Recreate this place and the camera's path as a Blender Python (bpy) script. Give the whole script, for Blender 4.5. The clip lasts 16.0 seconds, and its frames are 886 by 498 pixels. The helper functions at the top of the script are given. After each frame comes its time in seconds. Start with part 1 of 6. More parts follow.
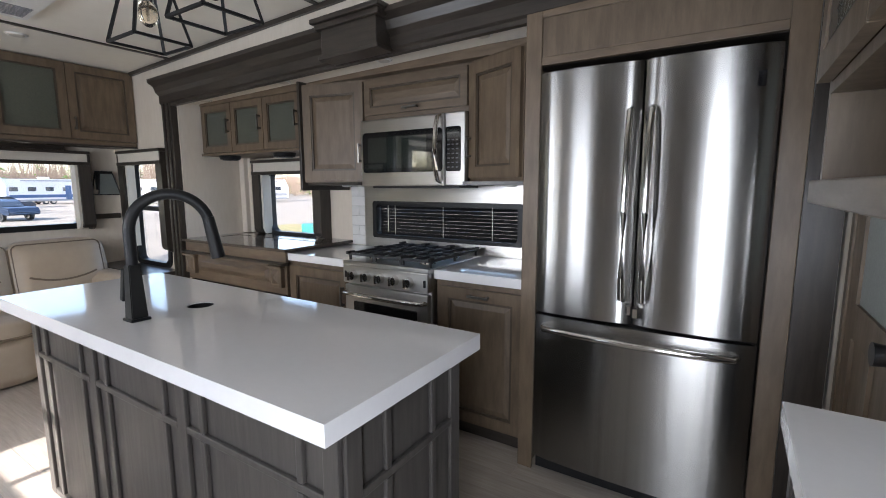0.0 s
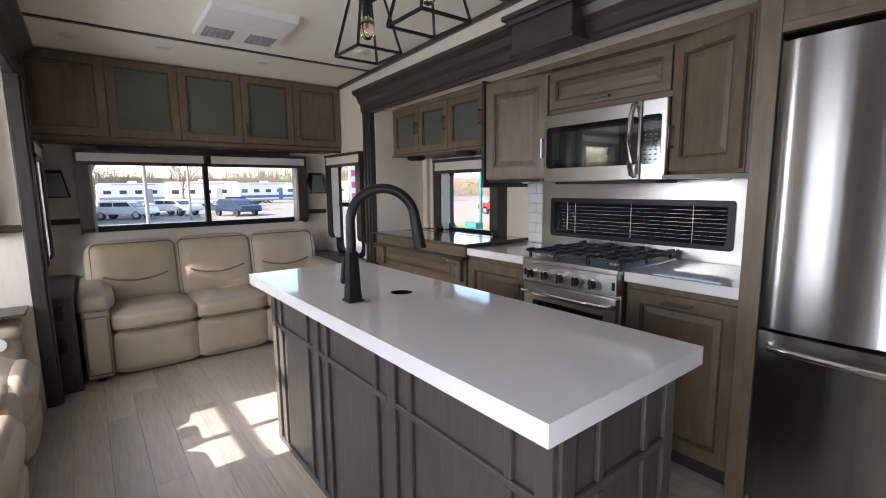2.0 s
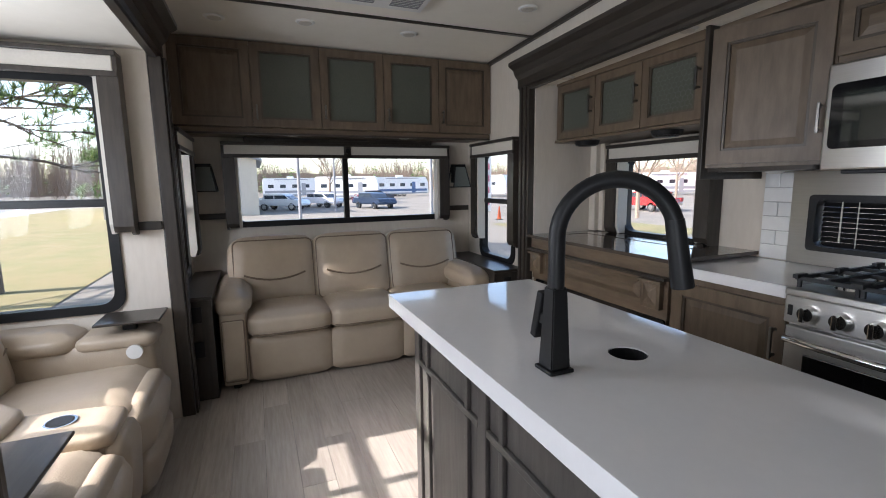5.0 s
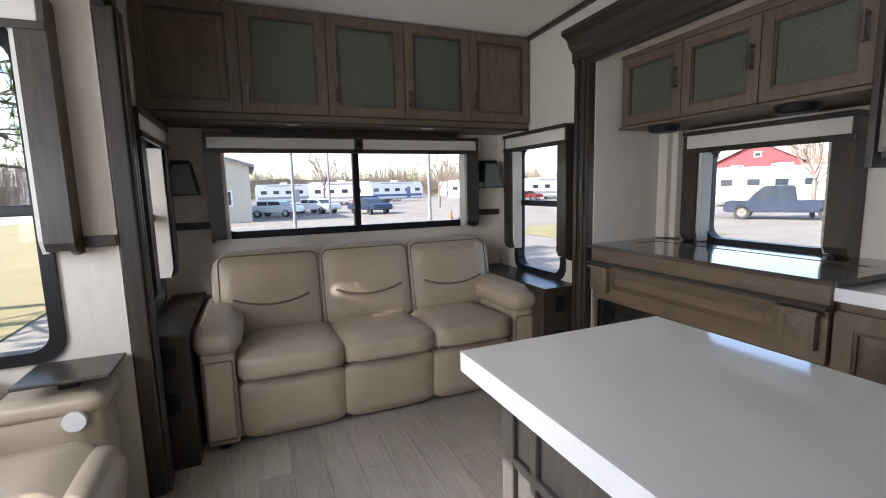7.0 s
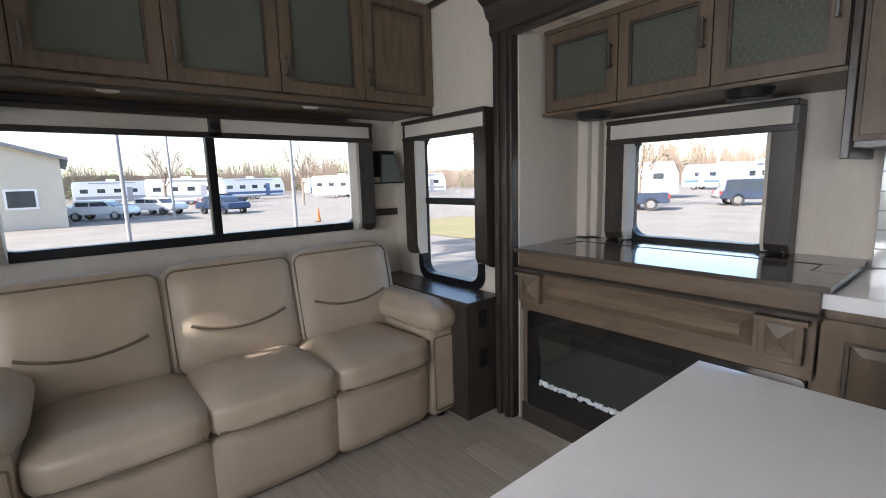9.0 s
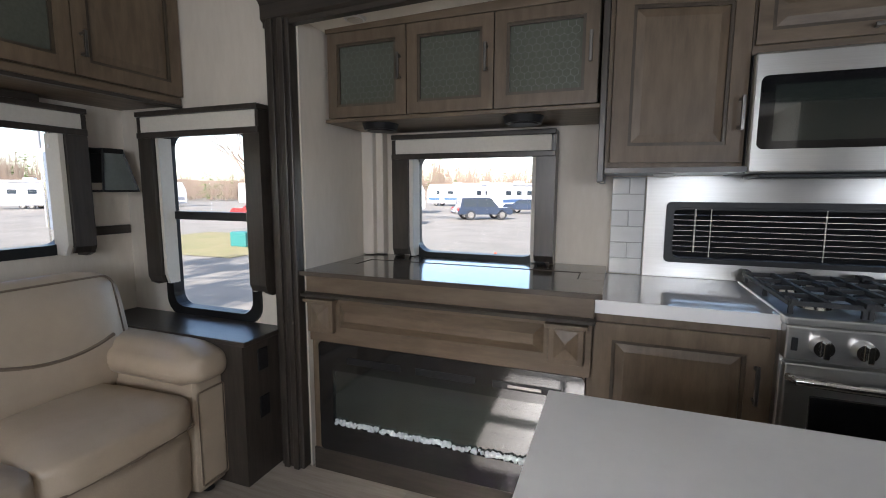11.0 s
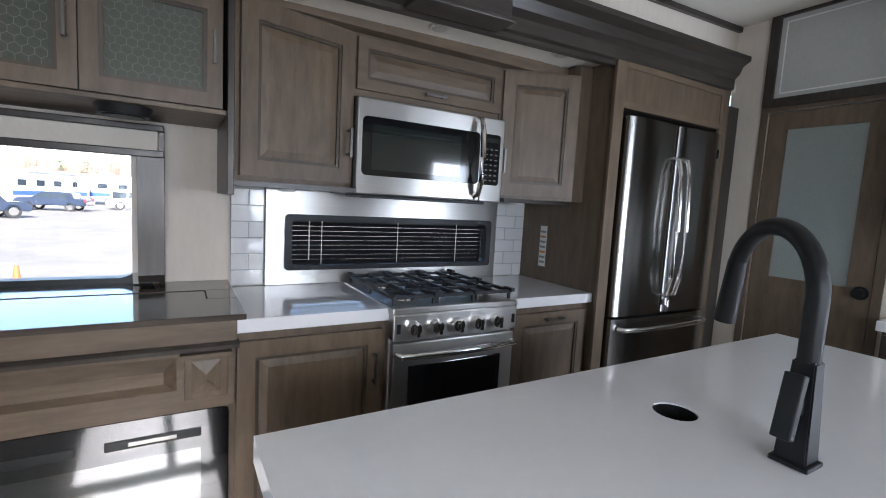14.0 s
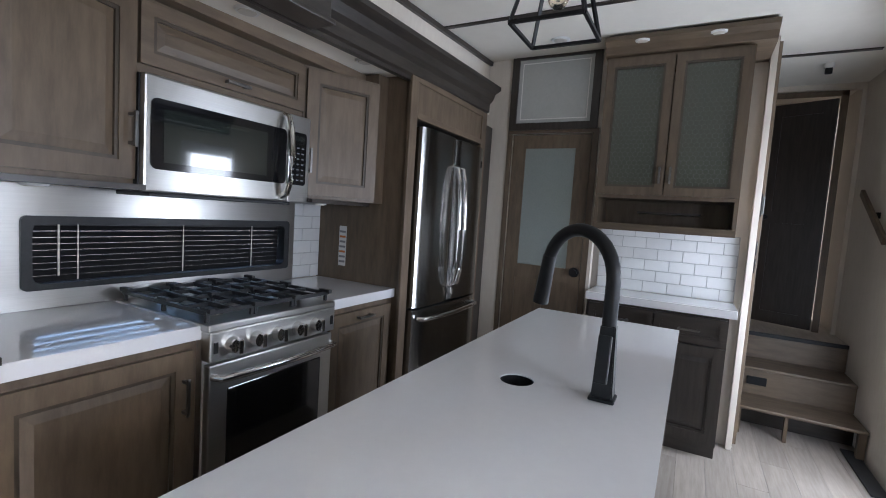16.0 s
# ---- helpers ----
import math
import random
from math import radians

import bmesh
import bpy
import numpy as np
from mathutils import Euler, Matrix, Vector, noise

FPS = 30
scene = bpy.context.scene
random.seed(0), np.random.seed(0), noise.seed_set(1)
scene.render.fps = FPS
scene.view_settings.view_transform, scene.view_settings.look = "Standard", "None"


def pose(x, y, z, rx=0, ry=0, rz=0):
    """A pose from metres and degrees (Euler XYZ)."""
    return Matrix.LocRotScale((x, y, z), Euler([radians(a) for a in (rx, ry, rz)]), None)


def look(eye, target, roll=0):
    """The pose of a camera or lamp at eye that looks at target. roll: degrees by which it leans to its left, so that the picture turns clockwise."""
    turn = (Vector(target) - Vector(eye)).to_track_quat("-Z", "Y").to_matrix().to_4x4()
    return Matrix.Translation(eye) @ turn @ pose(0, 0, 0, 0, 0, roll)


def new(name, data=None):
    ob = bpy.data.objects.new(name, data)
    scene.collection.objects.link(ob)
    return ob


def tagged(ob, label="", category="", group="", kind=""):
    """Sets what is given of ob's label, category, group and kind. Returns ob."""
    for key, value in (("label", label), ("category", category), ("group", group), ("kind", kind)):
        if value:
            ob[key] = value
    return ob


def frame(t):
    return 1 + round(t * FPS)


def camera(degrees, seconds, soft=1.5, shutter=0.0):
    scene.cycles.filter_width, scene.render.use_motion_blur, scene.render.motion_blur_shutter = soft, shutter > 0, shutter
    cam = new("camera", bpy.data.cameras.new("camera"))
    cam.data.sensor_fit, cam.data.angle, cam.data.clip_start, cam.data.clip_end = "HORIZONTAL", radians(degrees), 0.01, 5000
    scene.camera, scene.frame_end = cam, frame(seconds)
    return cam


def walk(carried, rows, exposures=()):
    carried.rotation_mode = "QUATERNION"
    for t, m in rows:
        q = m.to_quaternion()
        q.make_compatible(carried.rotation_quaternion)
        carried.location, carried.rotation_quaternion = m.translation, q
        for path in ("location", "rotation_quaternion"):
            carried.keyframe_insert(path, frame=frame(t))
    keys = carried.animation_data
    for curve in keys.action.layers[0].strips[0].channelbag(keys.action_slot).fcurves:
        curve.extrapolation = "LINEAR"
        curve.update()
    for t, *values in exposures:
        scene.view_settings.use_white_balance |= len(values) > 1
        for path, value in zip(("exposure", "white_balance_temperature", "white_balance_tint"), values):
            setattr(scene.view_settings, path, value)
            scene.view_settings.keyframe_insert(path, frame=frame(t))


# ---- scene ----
cam = camera(88.4, 16.0, soft=1.0)
EXPOSURES = [(0.0, 2.0, 6200, 15), (2.5, 1.88, 6350, 17), (3.5, 1.66, 6250, 16), (4.5, 1.58, 6150, 15), (8.0, 1.8, 6150, 15), (11.0, 1.65, 6200, 14), (12.5, 1.88, 5850, 14), (14.0, 2.08, 5850, 14), (15.0, 2.18, 5850, 14), (16.0, 2.06, 5800, 15)]
PATH = [
    (0, (0.876, 0.141, 1.358), (-0.182, 1.816, 1.085), -0.1),
    (0.5, (0.857, 0.142, 1.34), (-0.312, 1.744, 1.076), 0.0),
    (1, (0.827, 0.111, 1.338), (-0.472, 1.608, 1.075), -0.1),
    (1.5, (0.8, 0.083, 1.335), (-0.636, 1.45, 1.071), -0.3),
    (2, (0.743, 0.082, 1.336), (-0.819, 1.302, 1.067), -0.6),
    (2.5, (0.661, 0.156, 1.327), (-1.012, 1.221, 1.069), -0.5),
    (3, (0.59, 0.257, 1.35), (-1.158, 1.189, 1.074), -0.3),
    (3.5, (0.515, 0.303, 1.338), (-1.27, 1.155, 1.047), -0.2),
    (4, (0.367, 0.304, 1.325), (-1.439, 1.11, 1.025), -0.4),
    (4.5, (0.16, 0.242, 1.328), (-1.661, 1.018, 1.038), -0.7),
    (4.7, (0.096, 0.253, 1.333), (-1.735, 1.002, 1.043), -0.7),
    (7, (-0.717, 0.266, 1.299), (-2.543, 1.038, 1.03), -1.4),
    (7.5, (-0.894, 0.309, 1.295), (-2.694, 1.139, 1.028), -1.0),
    (8, (-1.019, 0.337, 1.3), (-2.76, 1.282, 1.026), -0.8),
    (10.3, (-1.552, 0.436, 1.294), (-2.627, 2.102, 1.031), -0.5),
    (10.5, (-1.544, 0.459, 1.268), (-2.537, 2.178, 1.027), 0.1),
    (11, (-1.574, 0.476, 1.295), (-2.273, 2.333, 1.043), 0.2),
    (11.5, (-1.654, 0.517, 1.296), (-2.021, 2.47, 1.07), 0.4),
    (12, (-1.735, 0.542, 1.311), (-1.757, 2.529, 1.087), 0.6),
    (12.5, (-1.754, 0.551, 1.298), (-1.47, 2.52, 1.089), 1.4),
    (13, (-1.745, 0.549, 1.314), (-1.221, 2.467, 1.097), 2.0),
    (13.5, (-1.753, 0.523, 1.332), (-1.008, 2.366, 1.112), 2.8),
    (14, (-1.8, 0.514, 1.344), (-0.789, 2.228, 1.142), 3.2),
    (14.5, (-1.888, 0.578, 1.355), (-0.604, 2.1, 1.168), 3.0),
    (15, (-1.964, 0.67, 1.351), (-0.451, 1.967, 1.181), 3.1),
    (15.5, (-1.989, 0.694, 1.34), (-0.343, 1.819, 1.184), 3.4),
    (16, (-2.031, 0.696, 1.353), (-0.281, 1.652, 1.199), 3.8),
]
walk(cam, [(t, look(eye, target, roll)) for t, eye, target, roll in PATH],
     EXPOSURES)

# ---- light ----
SUN_EL, SUN_AZ = 31.0, 2.5     # light travels towards +y, slightly towards +x
world = bpy.data.worlds.new("sky")
scene.world = world
world.use_nodes = True
wn = world.node_tree
sky = wn.nodes.new("ShaderNodeTexSky")
sky.sky_type, sky.sun_disc = "NISHITA", False
sky.sun_elevation, sky.sun_rotation = radians(SUN_EL), radians(180 + SUN_AZ)
sky.air_density, sky.dust_density, sky.ozone_density = 1.0, 1.5, 1.0
wn.nodes["Background"].inputs[1].default_value = 0.15
wn.links.new(sky.outputs[0], wn.nodes["Background"].inputs[0])
sun = new("sun", bpy.data.lights.new("sun", "SUN"))
sun.data.energy, sun.data.angle, sun.data.color = 4.2, radians(0.5), (1.0, 0.95, 0.88)
travel = Vector((math.sin(radians(SUN_AZ)) * math.cos(radians(SUN_EL)), math.cos(radians(SUN_AZ)) * math.cos(radians(SUN_EL)), -math.sin(radians(SUN_EL))))
sun.rotation_mode = "QUATERNION"
sun.rotation_quaternion = travel.to_track_quat("-Z", "Y")
sun.location = (0, -20, 15)


def window_light(name, m, w, h, watts, color=(0.86, 0.93, 1.0)):
    ob = new(name, bpy.data.lights.new(name, "AREA"))
    ob.data.shape, ob.data.size, ob.data.size_y, ob.data.energy, ob.data.color = "RECTANGLE", w, h, watts, color
    ob.matrix_basis = m
    return ob


# area lamps added inside unseen openings, standing in for daylight behind the walk
window_light("light_window_seating", look((-2.01, -1.20, 1.41), (-2.01, 1.0, 1.0)), 0.66, 0.82, 7)
window_light("light_window_dinette", look((-0.68, -1.20, 1.28), (-0.68, 1.0, 1.0)), 0.62, 0.62, 4)
# fill lamp added just inside the closed entrance door
window_light("light_entrance", look((0.91, -0.33, 1.03), (0.91, 1.0, 0.98)), 0.44, 1.5, 6)


# ---- materials ----
def mat(name, color, rough=0.5, metal=0.0, color2=None, scale=6.0, stretch=(1, 1, 1), detail=5.0, mix=1.0, bump=0.0, bump_scale=80.0,
        rand=0.0, spec=0.5, coat=0.0, transmission=0.0, rough2=None, aniso=0.0, turn=0.0, lo=0.35, hi=0.65):
    m = bpy.data.materials.new(name)
    m.use_nodes = True
    nt = m.node_tree
    b = nt.nodes["Principled BSDF"]
    b.inputs["Roughness"].default_value = rough
    b.inputs["Metallic"].default_value = metal
    b.inputs["Specular IOR Level"].default_value = spec
    b.inputs["Coat Weight"].default_value = coat
    b.inputs["Coat Roughness"].default_value = 0.1
    b.inputs["Transmission Weight"].default_value = transmission
    b.inputs["Anisotropic"].default_value = aniso
    b.inputs["Anisotropic Rotation"].default_value = turn
    b.inputs["Base Color"].default_value = (*color, 1)
    tc = nt.nodes.new("ShaderNodeTexCoord")
    mp = nt.nodes.new("ShaderNodeMapping")
    mp.inputs["Scale"].default_value = stretch
    nt.links.new(tc.outputs["Object"], mp.inputs[0])
    if rand:
        oi = nt.nodes.new("ShaderNodeObjectInfo")
        mul = nt.nodes.new("ShaderNodeMath")
        mul.operation = "MULTIPLY"
        mul.inputs[1].default_value = 37.0
        nt.links.new(oi.outputs["Random"], mul.inputs[0])
        nt.links.new(mul.outputs[0], mp.inputs["Location"])
    if color2:
        n1 = nt.nodes.new("ShaderNodeTexNoise")
        n1.inputs["Scale"].default_value, n1.inputs["Detail"].default_value = scale, detail
        n1.inputs["Roughness"].default_value = 0.62
        nt.links.new(mp.outputs[0], n1.inputs["Vector"])
        r = nt.nodes.new("ShaderNodeMapRange")
        r.inputs[1].default_value, r.inputs[2].default_value = lo, hi
        nt.links.new(n1.outputs[0], r.inputs[0])
        n2 = nt.nodes.new("ShaderNodeTexNoise")
        n2.inputs["Scale"].default_value, n2.inputs["Detail"].default_value = scale * 0.22, 2
        nt.links.new(mp.outputs[0], n2.inputs["Vector"])
        mx = nt.nodes.new("ShaderNodeMix")
        mx.data_type = "RGBA"
        mx.inputs[6].default_value, mx.inputs[7].default_value = (*color, 1), (*color2, 1)
        avg = nt.nodes.new("ShaderNodeMath")
        avg.operation = "MULTIPLY_ADD"
        avg.inputs[1].default_value = 0.6
        nt.links.new(r.outputs[0], avg.inputs[0])
        half = nt.nodes.new("ShaderNodeMath")
        half.operation = "MULTIPLY"
        half.inputs[1].default_value = 0.4 * mix
        nt.links.new(n2.outputs[0], half.inputs[0])
        nt.links.new(half.outputs[0], avg.inputs[2])
        nt.links.new(avg.outputs[0], mx.inputs[0])
        out = mx.outputs[2]
        if rand:
            hs = nt.nodes.new("ShaderNodeHueSaturation")
            rr = nt.nodes.new("ShaderNodeMapRange")
            rr.inputs[3].default_value, rr.inputs[4].default_value = 1 - rand, 1 + rand
            nt.links.new(oi.outputs["Random"], rr.inputs[0])
            nt.links.new(rr.outputs[0], hs.inputs["Value"])
            nt.links.new(out, hs.inputs["Color"])
            out = hs.outputs[0]
        nt.links.new(out, b.inputs["Base Color"])
        if rough2 is not None:
            r2 = nt.nodes.new("ShaderNodeMapRange")
            r2.inputs[3].default_value, r2.inputs[4].default_value = rough, rough2
            nt.links.new(n1.outputs[0], r2.inputs[0])
            nt.links.new(r2.outputs[0], b.inputs["Roughness"])
    if bump:
        n3 = nt.nodes.new("ShaderNodeTexNoise")
        n3.inputs["Scale"].default_value, n3.inputs["Detail"].default_value = bump_scale, 3
        nt.links.new(mp.outputs[0], n3.inputs["Vector"])
        bp = nt.nodes.new("ShaderNodeBump")
        bp.inputs["Strength"].default_value, bp.inputs["Distance"].default_value = bump, 0.002
        nt.links.new(n3.outputs[0], bp.inputs["Height"])
        nt.links.new(bp.outputs[0], b.inputs["Normal"])
    return m


WOOD_A, WOOD_B = (0.172, 0.123, 0.079), (0.088, 0.063, 0.041)
wood_v = mat("stained_wood_upright", WOOD_A, 0.38, 0, WOOD_B, 9, (3.2, 3.2, 0.6), bump=0.12, bump_scale=40, rand=0.06, rough2=0.5)
wood_x = mat("stained_wood_lengthwise", WOOD_A, 0.38, 0, WOOD_B, 9, (0.6, 3.2, 3.2), bump=0.12, bump_scale=40, rand=0.06, rough2=0.5)
wood_y = mat("stained_wood_crosswise", WOOD_A, 0.38, 0, WOOD_B, 9, (3.2, 0.6, 3.2), bump=0.12, bump_scale=40, rand=0.06, rough2=0.5)
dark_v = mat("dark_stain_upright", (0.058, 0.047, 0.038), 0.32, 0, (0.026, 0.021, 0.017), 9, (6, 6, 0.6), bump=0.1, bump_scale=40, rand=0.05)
dark_x = mat("dark_stain_lengthwise", (0.058, 0.047, 0.038), 0.3, 0, (0.026, 0.021, 0.017), 9, (0.6, 6, 6), bump=0.1, bump_scale=40, rand=0.05)
dark_y = mat("dark_stain_crosswise", (0.058, 0.047, 0.038), 0.3, 0, (0.026, 0.021, 0.017), 9, (6, 0.6, 6), bump=0.1, bump_scale=40)
island_wood = mat("grey_stained_wood", (0.085, 0.076, 0.068), 0.3, 0, (0.048, 0.043, 0.039), 9, (6, 6, 0.6), bump=0.1, bump_scale=40, rough2=0.45)
wall_m = mat("cream_wall_vinyl", (0.69, 0.625, 0.54), 0.62, 0, (0.63, 0.565, 0.48), 40, (1, 1, 0.25), bump=0.15, bump_scale=220)
ceil_m = mat("cream_ceiling_vinyl", (0.86, 0.815, 0.725), 0.65, 0, (0.82, 0.775, 0.685), 12, bump=0.1, bump_scale=250)
quartz = mat("white_quartz", (0.79, 0.78, 0.785), 0.04, 0, (0.765, 0.755, 0.76), 45, coat=0.6, rough2=0.07)
steel = mat("brushed_steel", (0.62, 0.61, 0.59), 0.26, 1.0, (0.55, 0.54, 0.53), 6, (40, 40, 1.0), rough2=0.36, aniso=0.7, turn=0.25)
steel_x = mat("brushed_steel_across", (0.52, 0.51, 0.49), 0.26, 1.0, (0.46, 0.45, 0.43), 6, (1, 40, 60), rough2=0.36, aniso=0.7, turn=0.25)
# broad upright bands in the colour imitate window reflections smeared down the doors
fridge_steel = mat("dark_steel_reflection_bands", (0.37, 0.36, 0.345), 0.2, 1.0, (0.26, 0.255, 0.245), 3, (9, 9, 0.05), rough2=0.3, aniso=0.94, turn=0.25, bump=0.3, bump_scale=1.8)
chrome = mat("polished_metal", (0.72, 0.71, 0.69), 0.12, 1.0)
nickel = mat("dark_nickel", (0.22, 0.21, 0.20), 0.28, 1.0)
black_metal = mat("matte_black_metal", (0.009, 0.009, 0.010), 0.42, 0.0, (0.014, 0.014, 0.014), 30, spec=0.3)
black_plastic = mat("black_plastic", (0.010, 0.010, 0.011), 0.38, 0, (0.016, 0.016, 0.016), 60, spec=0.3)
black_gloss = mat("black_gloss", (0.008, 0.008, 0.009), 0.05, 0, coat=0.6)
iron = mat("cast_iron", (0.012, 0.012, 0.013), 0.5, 0, (0.03, 0.03, 0.03), 90, bump=0.3, bump_scale=200)
leather = mat("beige_leather", (0.46, 0.375, 0.28), 0.34, 0, (0.40, 0.32, 0.235), 7, bump=0.35, bump_scale=160, rough2=0.45)
piping_m = mat("brown_seam", (0.20, 0.15, 0.105), 0.6, 0, (0.16, 0.12, 0.085), 60)
shade_m = mat("cream_shade_fabric", (0.66, 0.62, 0.55), 0.75, 0, (0.60, 0.56, 0.49), 90, bump=0.3, bump_scale=400)
tile_m = mat("white_glazed_tile", (0.74, 0.74, 0.73), 0.08, 0, (0.70, 0.70, 0.69), 25, coat=0.4, rand=0.03)
grout_m = mat("grey_grout", (0.45, 0.45, 0.44), 0.8, 0, (0.38, 0.38, 0.37), 60)
plank_m = mat("pale_oak_plank", (0.44, 0.39, 0.335), 0.32, 0, (0.30, 0.255, 0.21), 7, (0.7, 9, 9), bump=0.1, bump_scale=60, rand=0.13, rough2=0.45)
white_plastic = mat("white_plastic", (0.78, 0.77, 0.74), 0.35, 0, (0.72, 0.71, 0.68), 50)
rubber = mat("black_rubber", (0.02, 0.02, 0.02), 0.6, 0, (0.03, 0.03, 0.03), 40)
polished = mat("polished_dark_top", (0.10, 0.08, 0.065), 0.12, 0, (0.055, 0.044, 0.036), 9, (0.6, 6, 6), coat=0.5)
frost = mat("frosted_glass", (0.42, 0.46, 0.44), 0.25, 0, (0.36, 0.40, 0.38), 90, transmission=0.3, bump=0.2, bump_scale=150)
white_frost = mat("white_frosted_glass", (0.62, 0.63, 0.60), 0.25, 0, (0.56, 0.57, 0.54), 60, transmission=0.2, bump=0.1)
frost_cab = mat("dark_frosted_glass", (0.165, 0.172, 0.135), 0.2, 0, (0.13, 0.14, 0.108), 90, transmission=0.35, bump=0.25, bump_scale=150)
wire_m = mat("grey_wire", (0.15, 0.16, 0.145), 0.5, 0.3)
clear = mat("clear_glass", (1, 1, 1), 0.0, 0, transmission=1.0)
clear.node_tree.nodes["Principled BSDF"].inputs["IOR"].default_value = 1.2
# translucent pane added in unseen openings to stop direct sun and glow softly
sun_frost = mat("sun_blocking_frosted_glass", (0.75, 0.77, 0.78), 0.3, 0, (0.70, 0.72, 0.73), 60)
nt = sun_frost.node_tree
tr = nt.nodes.new("ShaderNodeBsdfTranslucent")
tr.inputs[0].default_value = (0.80, 0.84, 0.86, 1)
mixs = nt.nodes.new("ShaderNodeMixShader")
mixs.inputs[0].default_value = 0.8
nt.links.new(nt.nodes["Principled BSDF"].outputs[0], mixs.inputs[1])
nt.links.new(tr.outputs[0], mixs.inputs[2])
nt.links.new(mixs.outputs[0], nt.nodes["Material Output"].inputs[0])
smoke = mat("smoked_glass", (0.02, 0.026, 0.023), 0.03, 0, spec=1.0, coat=1.0)
gravel_m = mat("pale_gravel_lot", (0.25, 0.225, 0.185), 0.9, 0, (0.17, 0.15, 0.12), 0.6, bump=0.5, bump_scale=25, mix=1.0)
grass_m = mat("dry_grass", (0.17, 0.17, 0.06), 0.95, 0, (0.26, 0.20, 0.10), 0.7, bump=0.6, bump_scale=30)
asphalt_m = mat("grey_asphalt", (0.09, 0.09, 0.09), 0.9, 0, (0.06, 0.06, 0.06), 3)
rv_white = mat("white_gelcoat", (0.78, 0.78, 0.77), 0.25, 0, (0.70, 0.70, 0.69), 1.5)
rv_grey = mat("grey_panel", (0.28, 0.29, 0.31), 0.35, 0, (0.24, 0.25, 0.27), 2)
rv_blue = mat("blue_graphic", (0.05, 0.11, 0.25), 0.3, 0, (0.04, 0.09, 0.2), 3)
car_navy = mat("navy_paint", (0.035, 0.05, 0.085), 0.15, 0.2, (0.03, 0.045, 0.075), 4, coat=0.8)
car_white = mat("white_paint", (0.75, 0.75, 0.75), 0.2, 0, (0.7, 0.7, 0.7), 4, coat=0.6)
car_red = mat("red_paint", (0.35, 0.03, 0.03), 0.2, 0, (0.3, 0.025, 0.025), 4, coat=0.6)
car_glass = mat("tinted_car_glass", (0.03, 0.04, 0.05), 0.05, 0, coat=0.5)
barn_m = mat("red_siding", (0.32, 0.045, 0.05), 0.6, 0, (0.26, 0.035, 0.04), 2, (1, 1, 6))
roof_m = mat("grey_roof", (0.25, 0.25, 0.26), 0.6, 0, (0.2, 0.2, 0.21), 3)
shed_m = mat("tan_metal_siding", (0.52, 0.48, 0.40), 0.5, 0, (0.46, 0.42, 0.35), 2)
bark_m = mat("grey_bark", (0.14, 0.11, 0.085), 0.9, 0, (0.09, 0.07, 0.055), 6, (3, 3, 0.5), bump=0.6, bump_scale=20)
needle_m = mat("pine_needles", (0.11, 0.16, 0.07), 0.6, 0, (0.16, 0.20, 0.10), 3)
nt = needle_m.node_tree
tr = nt.nodes.new("ShaderNodeBsdfTranslucent")
tr.inputs[0].default_value = (0.20, 0.30, 0.09, 1)
mixs = nt.nodes.new("ShaderNodeMixShader")
mixs.inputs[0].default_value = 0.5
nt.links.new(nt.nodes["Principled BSDF"].outputs[0], mixs.inputs[1])
nt.links.new(tr.outputs[0], mixs.inputs[2])
nt.links.new(mixs.outputs[0], nt.nodes["Material Output"].inputs[0])
twig_m = mat("bare_twigs", (0.20, 0.15, 0.115), 0.9, 0, (0.26, 0.20, 0.15), 0.5)
teal_m = mat("teal_paint", (0.02, 0.15, 0.14), 0.5, 0, (0.02, 0.12, 0.11), 4)
orange_m = mat("orange_plastic", (0.7, 0.13, 0.03), 0.5, 0, (0.6, 0.11, 0.03), 8)
crystal_m = mat("clear_crystal", (0.75, 0.78, 0.80), 0.08, 0, (0.6, 0.63, 0.66), 60)
warm_bulb = mat("bulb_glass", (1, 0.9, 0.75), 0.0, 0, transmission=1.0)
paper_m = mat("white_paper", (0.75, 0.75, 0.73), 0.7, 0, (0.7, 0.7, 0.68), 30)
key_m = mat("dim_key_print", (0.12, 0.12, 0.12), 0.5)
ink_m = mat("grey_print", (0.25, 0.25, 0.26), 0.7)
red_ink = mat("orange_print", (0.6, 0.2, 0.05), 0.7)


# ---- building helpers ----
def box(bm, x0, y0, z0, x1, y1, z1, bevel=0.0):
    r = bmesh.ops.create_cube(bm, size=1.0)["verts"]
    bmesh.ops.scale(bm, vec=(abs(x1 - x0), abs(y1 - y0), abs(z1 - z0)), verts=r)
    bmesh.ops.translate(bm, vec=((x0 + x1) / 2, (y0 + y1) / 2, (z0 + z1) / 2), verts=r)
    if bevel:
        es = list({e for v in r for e in v.link_edges})
        bmesh.ops.bevel(bm, geom=es, offset=bevel, segments=2, affect="EDGES", profile=0.5)


def boxes(items, bevel=0.0):
    bm = bmesh.new()
    for b in items:
        box(bm, *b, bevel=bevel)
    return bm


def cyl(bm, p0, p1, r0, r1=None, n=16):
    p0, p1 = Vector(p0), Vector(p1)
    d = p1 - p0
    r = bmesh.ops.create_cone(bm, cap_ends=True, segments=n, radius1=r0, radius2=r0 if r1 is None else r1, depth=d.length)["verts"]
    bmesh.ops.transform(bm, matrix=Matrix.Translation((p0 + p1) / 2) @ d.to_track_quat("Z", "Y").to_matrix().to_4x4(), verts=r)


